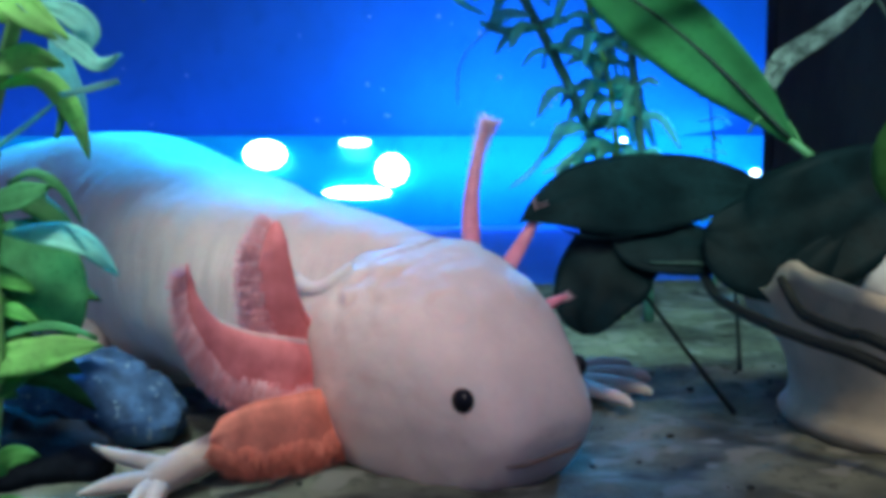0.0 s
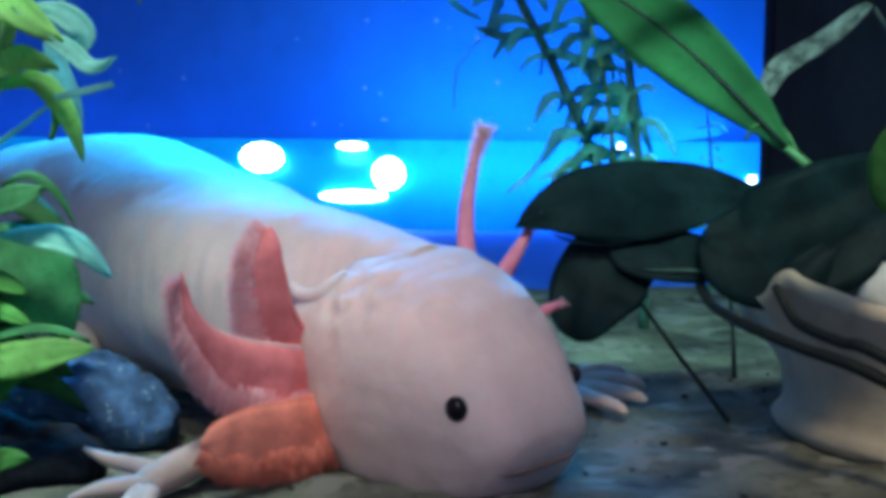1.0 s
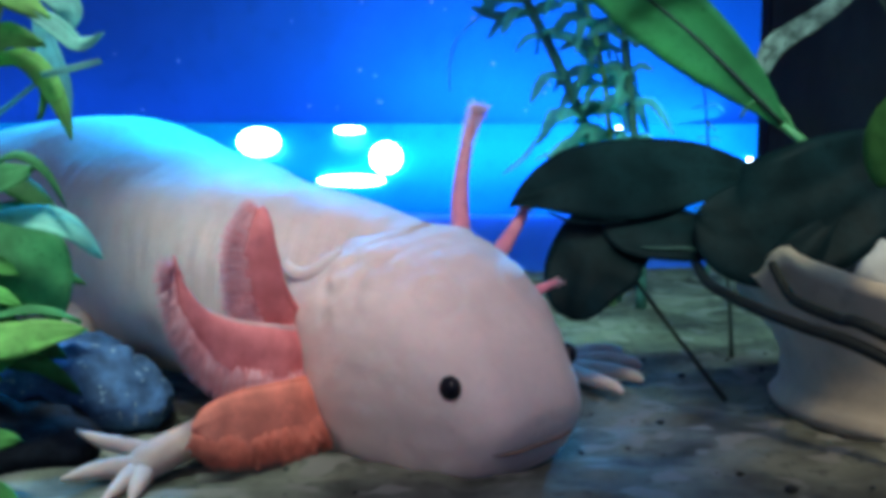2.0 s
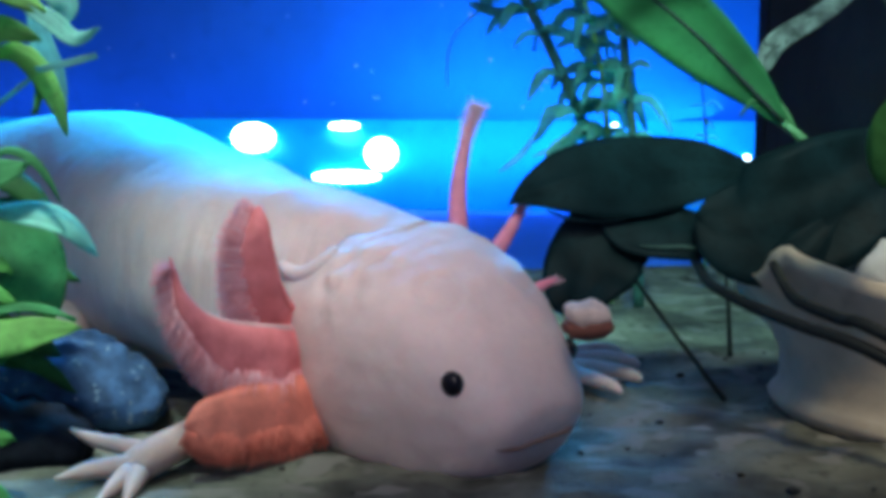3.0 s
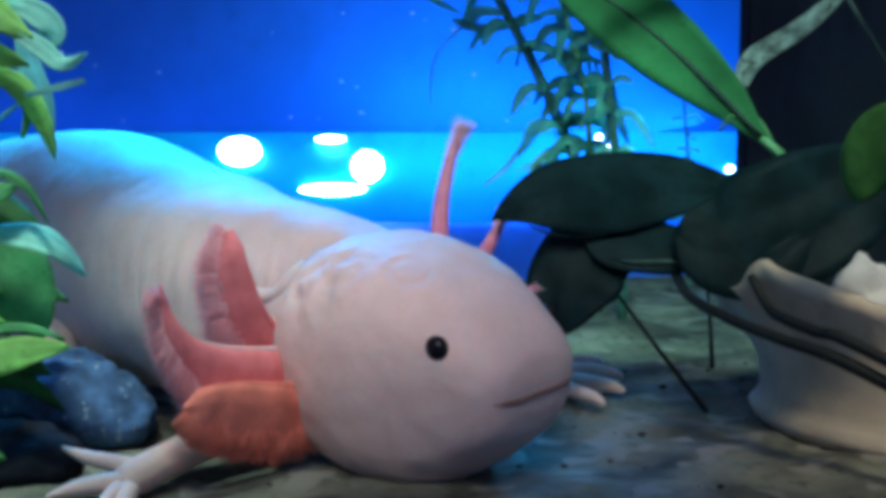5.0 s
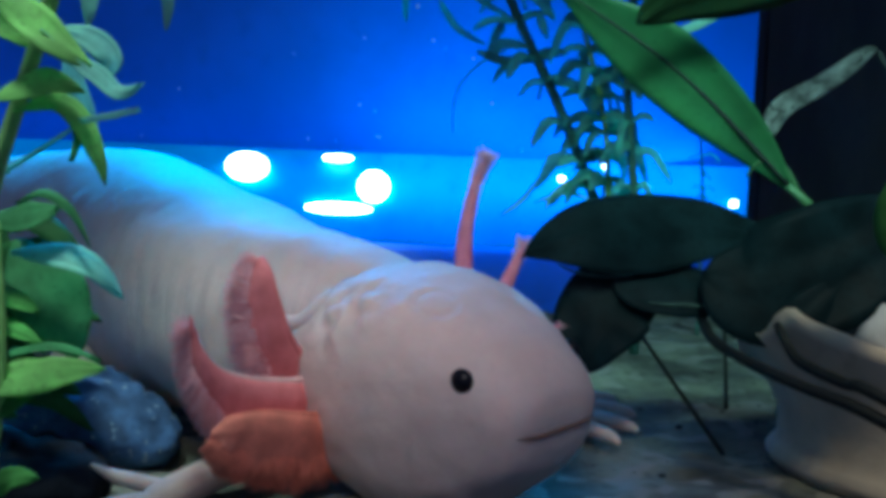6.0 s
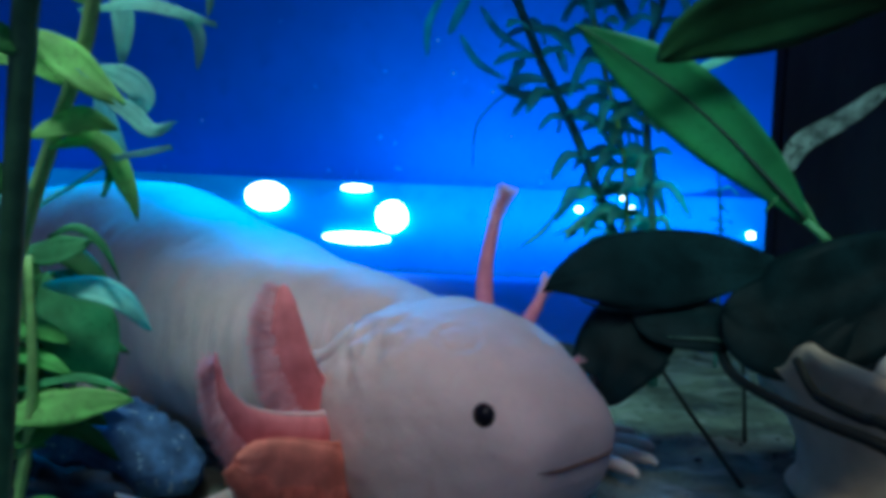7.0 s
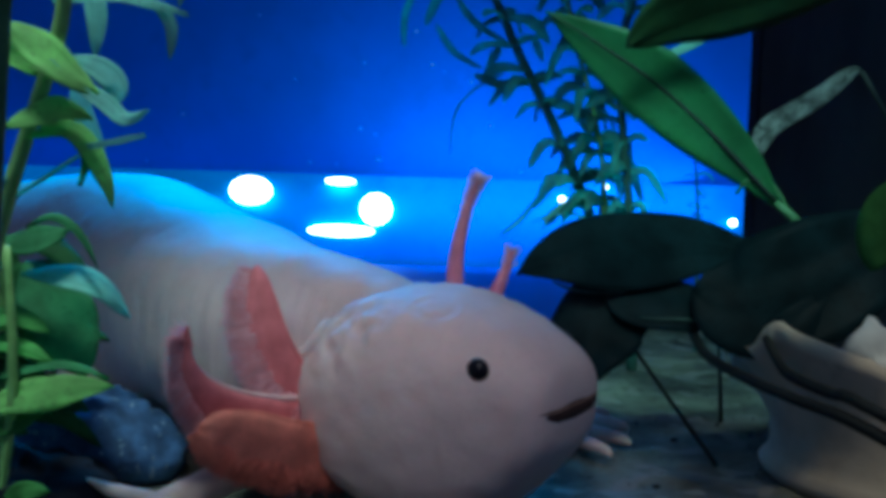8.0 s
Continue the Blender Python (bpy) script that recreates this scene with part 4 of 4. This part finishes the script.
# ---- stones and pot ----
def build_rock():
    bm = ball(bmesh.new(), (-0.073, 0.231, 0.0050), 0.0145, (1.55, 1.0, 0.82), 80, 56, 0.30, 70, 2)
    for w in bm.verts:
        w.co.z = max(w.co.z, -0.002)
    ob = new("rock", mesh_of("rock", bm, ROCK))
    tagged(ob, "dark rock with pale speckles half in sand, blue light put into its colour", "rock")


def build_shade_mound():
    # black mound added where there is only shade at the rock's foot
    bm = ball(bmesh.new(), (-0.0775, 0.2120, 0.0015), 0.0165, (1.15, 0.85, 0.50), 60, 30, 0.30, 55, 5)
    for w in bm.verts:
        w.co.z = max(w.co.z, -0.002)
    tagged(new("flat_stone", mesh_of("flat_stone", bm, SHADEBLACK)), "low black mound standing in for shade before the speckled rock", "stone")


def build_pot():
    cx, cy = 0.106, 0.242
    p = thing("broken_pot", "cream clay pot with a chipped jagged rim", "pot", at=(cx, cy, 0.0))
    rnd = random.Random(2)
    n = 120
    prof = [(0.0345, -0.001), (0.0362, 0.0006), (0.0366, 0.0022), (0.0352, 0.0038), (0.0343, 0.006), (0.0342, 0.012), (0.0347, 0.018), (0.0354, 0.023), (0.0360, 0.027), (0.0364, 0.030)]

    def rim(a):
        # chips, and the one high shard
        z = -0.0015 + 0.0016 * noise.noise(Vector((math.cos(a) * 4, math.sin(a) * 4, 1))) + 0.0006 * noise.noise(Vector((math.cos(a) * 14, math.sin(a) * 14, 3)))
        d = a - math.radians(203)
        if math.sin(a) > 0.1:
            z -= 0.010 * min(1.0, (math.sin(a) - 0.1) * 4)
        return z + (0.0078 * max(0.0, 1 - d / 0.60) ** 1.4 if d > 0 else 0.0078 * max(0.0, 1 + d / 0.12))

    def wall(bm, inset, rows):
        out = []
        for r, z in rows:
            ring = []
            for j in range(n):
                a = 2 * math.pi * j / n
                flare = 0.010 * max(0.0, (z - 0.008) / 0.022) ** 1.5 * max(0.0, -math.cos(a - 0.2)) ** 3
                rr = r - inset + flare + 0.0005 * noise.noise(Vector((math.cos(a) * 5, math.sin(a) * 5, z * 200)))
                ring.append(bm.verts.new((rr * math.cos(a), rr * math.sin(a), z + rim(a) * max(0.0, z / 0.030) ** 2)))
            out.append(ring)
        return out
    bm = bmesh.new()
    ring_bridge(bm, wall(bm, 0.0, prof) + wall(bm, 0.0022, prof[:3:-1]))
    part("pot_wall", bm, CLAY, p)
    bm = bmesh.new()
    bmesh.ops.create_circle(bm, cap_ends=True, segments=40, radius=0.0335, matrix=Matrix.Translation((0, 0, 0.0185)))
    part("pot_filling", bm, SAND, p, "sand filling of the pot")
    stones = [(-0.019, -0.012, 0.0265, 0.0078, (0.9, 0.6, 1.1)), (-0.012, -0.018, 0.0240, 0.0056, (1.1, 0.9, 0.9)), (-0.016, -0.022, 0.0225, 0.0045, (1, 0.9, 0.9))]
    stones += [(rnd.uniform(-0.022, 0.012), rnd.uniform(-0.022, 0.008), 0.0215, rnd.uniform(0.003, 0.005), (1, 0.9, 0.75)) for _ in range(9)]
    for i, (x, y, z, r, q) in enumerate(stones):
        ob = new("pebble", mesh_of("pebble", ball(bmesh.new(), (0, 0, 0), r, q, 16, 12, 0.45, 110, i), STONE))
        ob.location = (cx + x, cy + y, z)
        tagged(ob, "rounded whitish pebble lying in the clay pot", "pebble", "pebbles in the pot")


def build_withered_leaf():
    p = thing("withered_leaf", "grey curled withered leaf caught among dark plants", "leaf")
    part("leaf_blade", blade(bmesh.new(), [(0.0696, 0.262, 0.0675), (0.0720, 0.262, 0.0722), (0.0776, 0.260, 0.0772), (0.0842, 0.257, 0.0825), (0.0890, 0.254, 0.0868)], 0.0050, (-0.35, -0.85, 0.4), 40, 0.35, 0.45, 0.0005, 0.35, 0.55, 10, 2), DEADLEAF, p)
    part("leaf_stalk", tube(bmesh.new(), [(0.0895, 0.254, 0.0860, 0.0006), (0.110, 0.255, 0.05, 0.0007), (0.118, 0.256, -0.001, 0.0008)], 6), STEM, p)


def build_crumbs():
    rnd = random.Random(4)
    bm = bmesh.new()
    for x, y, r in ((0.0515, 0.197, 0.0007), (0.0578, 0.1893, 0.0010), (0.0440, 0.230, 0.0008), (0.0350, 0.212, 0.0006), (0.0560, 0.270, 0.0009)):
        ball(bm, (x, y, 0.0002), r * 0.75, (1.4, 1, 0.6), 10, 8, 0.5, 300, x * 100)
    for _ in range(60):
        ball(bm, (rnd.uniform(-0.03, 0.085), rnd.uniform(0.18, 0.30), 0.0), rnd.uniform(0.0002, 0.0005), (1.3, 1, 0.7), 8, 6)
    tagged(new("sand_crumbs", mesh_of("sand_crumbs", bm, STEM)), "small dark crumbs of plant litter on the sand", "litter", kind="stuff")


build_crumbs()
build_rock()
build_shade_mound()
build_pot()
build_withered_leaf()


# ---- lamps and glints behind the back glass ----
def build_leds_and_glints():
    # the last, flat one is a glowing stand-in for a reflected streak
    for x, z, r, q in ((-0.0315, 0.0290, 0.0094, (1, 0.5, 1)), (-0.1060, 0.0380, 0.0105, (1.2, 0.5, 0.8)), (-0.0530, 0.0450, 0.0060, (1.5, 0.5, 0.35)), (-0.0520, 0.0155, 0.0200, (1, 0.3, 0.17))):
        ob = thing("led_or_glint", "glowing white lamp or its reflected streak behind the back glass", "lamp", "lamps behind the tank", (x, 0.712, z))
        part("lens", ball(bmesh.new(), (0, 0, 0), r, q, 24, 16), LED, ob)
    # glowing beads put in for white glints between the weeds
    for x, z, r in ((0.182, 0.027, 0.0026), (0.1045, 0.046, 0.0020), (0.110, 0.040, 0.0018), (0.079, 0.038, 0.0022)):
        ob = thing("led_or_glint", "tiny glowing bead put in for a glint between weeds", "lamp", "lamps behind the tank", (x, 0.712, z))
        part("lens", ball(bmesh.new(), (0, 0, 0), r, (1, 0.5, 0.8), 16, 10), LED, ob)
    rnd = random.Random(9)
    bm = bmesh.new()
    for i in range(30):
        ball(bm, (rnd.uniform(-0.15, 0.06), 0.444, rnd.uniform(0.058, 0.145)), rnd.uniform(0.0003, 0.0008), (1, 0.4, 1), 8, 6)
    tagged(new("glass_specks", mesh_of("glass_specks", bm, BUBBLE)), "tiny pale specks on the back glass, given a glow", "specks", kind="stuff")


build_leds_and_glints()


# ---- what moves ----
def motions():
    # seconds, place, pitch down, yaw of the head
    head = [
        (0.0, -0.0076, 0.2262, 0.0239, 26.8, -44.8), (0.5, -0.0076, 0.2262, 0.0235, 26.6, -44.8), (1.0, -0.0076, 0.2262, 0.0235, 26.6, -44.8),
        (1.5, -0.0074, 0.2262, 0.0237, 27.2, -45.1), (2.8, -0.0074, 0.2260, 0.0236, 26.5, -44.6), (3.2, -0.0076, 0.2258, 0.0234, 24.5, -44.0),
        (3.3, -0.0076, 0.2256, 0.0232, 21.5, -43.5), (3.4, -0.0060, 0.2255, 0.0238, 5.0, -39.5), (3.5, -0.0065, 0.2252, 0.0217, 5.3, -41.4),
        (3.6, -0.0075, 0.2255, 0.0228, 7.0, -41.7), (4.0, -0.0084, 0.2255, 0.0238, 7.6, -43.0), (4.5, -0.0088, 0.2255, 0.0242, 10.4, -43.5),
        (4.7, -0.0086, 0.2255, 0.0240, 10.2, -43.4), (5.8, -0.0092, 0.2255, 0.0238, 9.0, -43.8), (6.0, -0.0096, 0.2256, 0.0242, 9.1, -44.0),
        (6.3, -0.0095, 0.2256, 0.0241, 7.0, -44.0), (6.4, -0.0093, 0.2255, 0.0239, 4.3, -44.2), (6.5, -0.0086, 0.2256, 0.0240, 10.5, -42.6),
        (7.0, -0.0098, 0.2256, 0.0239, 8.8, -44.0), (7.5, -0.0104, 0.2253, 0.0243, 8.0, -43.6), (7.8, -0.0102, 0.2256, 0.0233, 3.5, -40.0), (8.0, -0.0099, 0.2258, 0.0224, -1.4, -36.4)]
    # the whole animal creeps back a little towards the end
    creep = [(0.0, 0.0), (4.7, 0.0), (5.8, -0.0008), (7.5, -0.0012), (8.0, -0.0016)]
    walk(AXOLOTL, [(t, pose(x, 0, 0)) for t, x in creep])
    shift = [float(np.interp(r[0], [c[0] for c in creep], [c[1] for c in creep])) for r in head]
    turns = [(t, pose(x - dx, y, z, 3.7, pitch, yaw)) for (t, x, y, z, pitch, yaw), dx in zip(head, shift)]
    walk(HEAD_OB, turns)
    # the foreleg is drawn forward with the snap, and slides back after it
    step = [(0.0, -0.0026, -0.004), (3.3, -0.0026, -0.004), (3.45, 0.0, 0.0), (3.6, -0.0004, -0.001), (4.0, -0.0018, -0.003), (4.7, -0.0024, -0.004), (5.8, -0.0020, -0.002), (7.5, -0.0028, -0.002), (8.0, -0.0036, -0.002)]
    walk(FORELEG, [(t, pose(a, b, 0)) for t, a, b in step])
    # the gills keep their own hang while the head nods: seconds, swing, lean in degrees
    swings = [
        [(0.0, 0, 0), (2.8, 0, 2), (3.3, 0, 3), (3.4, -4, 12), (3.5, -4, -3), (3.6, 2, 3), (4.0, -2, 0), (4.5, -6, 0), (5.8, -6, 0), (6.3, -10, -6), (6.4, -18, -18), (6.5, -16, -6), (7.0, -10, -9), (7.5, -15, -9), (8.0, -13, -21)],
        [(0.0, 0, 0), (2.8, -4, 5), (3.3, -5, 6), (3.4, -19, 18), (3.5, -9, 9), (3.6, -6, 18), (4.0, -4, 12), (4.5, -3, 6), (5.8, -10, 12), (6.3, -6, 4), (6.4, -5, 0), (6.5, -15, 12), (7.0, -10, 9), (7.5, -21, 9), (8.0, -5, 3)],
        [(0.0, 0, 0), (2.8, -3, -3), (3.3, 0, -3), (3.4, 12, -3), (3.5, 30, 0), (3.6, 24, 12), (4.0, 16, 3), (4.5, 18, -3), (5.8, 13, 6), (6.3, 18, -6), (6.4, 21, -12), (6.5, 21, 3), (7.0, 18, 0), (7.5, 20, -18), (8.0, 24, -9)],
        [(0.0, 0, 0), (2.8, 0, -5), (3.3, 0, -8), (3.4, 2, -21), (3.5, 6, 0), (3.6, 3, 0), (4.0, 10, 0), (4.5, 2, -12), (5.8, 3, 0), (6.4, -4, 8), (6.5, -3, -3), (7.0, 0, 3), (7.5, -9, 6), (8.0, 2, 9)],
        [(0.0, 0, 0), (2.8, 0, -16), (3.3, -2, -4), (3.5, -3, 15), (4.0, 8, -9), (4.5, -2, -18), (5.8, -2, -21), (6.4, -15, 9), (6.5, -8, -9), (7.0, -2, -12), (7.5, -16, -12), (8.0, -9, 12)],
        [(0.0, 0, 0), (8.0, 0, 0)]]
    roll = [(0.0, 0), (3.3, 0), (3.4, -18), (3.5, -25), (3.6, -18), (4.0, -8), (4.5, -3), (5.8, -10), (6.4, -12), (7.0, -12), (7.5, -12), (7.8, -18), (8.0, -25)]
    axle = Vector((-0.0220, -0.0210, 0.0182))
    first = turns[0][1]
    for k, ob in enumerate(GILL_OBS):
        axis = "Z" if k in (1, 2) else "X"
        times = [r[0] for r in swings[k]]
        held = first @ ob.location
        rows = []
        for t, m in turns:
            a, b = (np.interp(t, times, [r[c] for r in swings[k]]) for c in (1, 2))
            root = m.inverted() @ (m @ ob.location).lerp(held, 0.75)
            c = np.interp(t, [r[0] for r in roll], [r[1] for r in roll]) if k == 1 else 0.0
            turn = m.to_3x3().transposed() @ Matrix.Rotation(radians(b), 3, axis) @ Matrix.Rotation(radians(a), 3, "Y") @ Matrix.Rotation(radians(c), 3, axle) @ first.to_3x3()
            rows.append((t, Matrix.Translation(root) @ turn.to_4x4()))
        walk(ob, rows)
    # how far the dark wedge is pushed out through the snout as the mouth opens
    gape = [(0.0, -2.0), (3.3, -1.8), (3.4, 0.1), (3.5, -1.5), (4.0, -1.8), (6.3, -1.4), (6.4, -0.9), (6.5, -1.5), (7.3, -1.5), (7.5, -1.1), (7.7, -1.1), (8.0, -0.85)]
    walk(MOUTH_OB, [(t, pose(0.001 * d, 0, 0)) for t, d in gape])
    food = [(0.0, 0.021, 0.199, 0.280), (2.8, 0.0232, 0.1990, 0.0410), (2.9, 0.0245, 0.1990, 0.0347), (3.0, 0.0259, 0.1990, 0.0258), (3.1, 0.0262, 0.1980, 0.0178), (3.2, 0.0280, 0.1970, 0.0110), (3.3, 0.0295, 0.1960, 0.0045),
            (3.37, 0.0210, 0.2010, 0.0150), (3.43, 0.0080, 0.2110, 0.0180), (8.0, 0.0040, 0.2140, 0.0210)]
    walk(PELLET, [(t, pose(a, b, c)) for t, a, b, c in food])


motions()
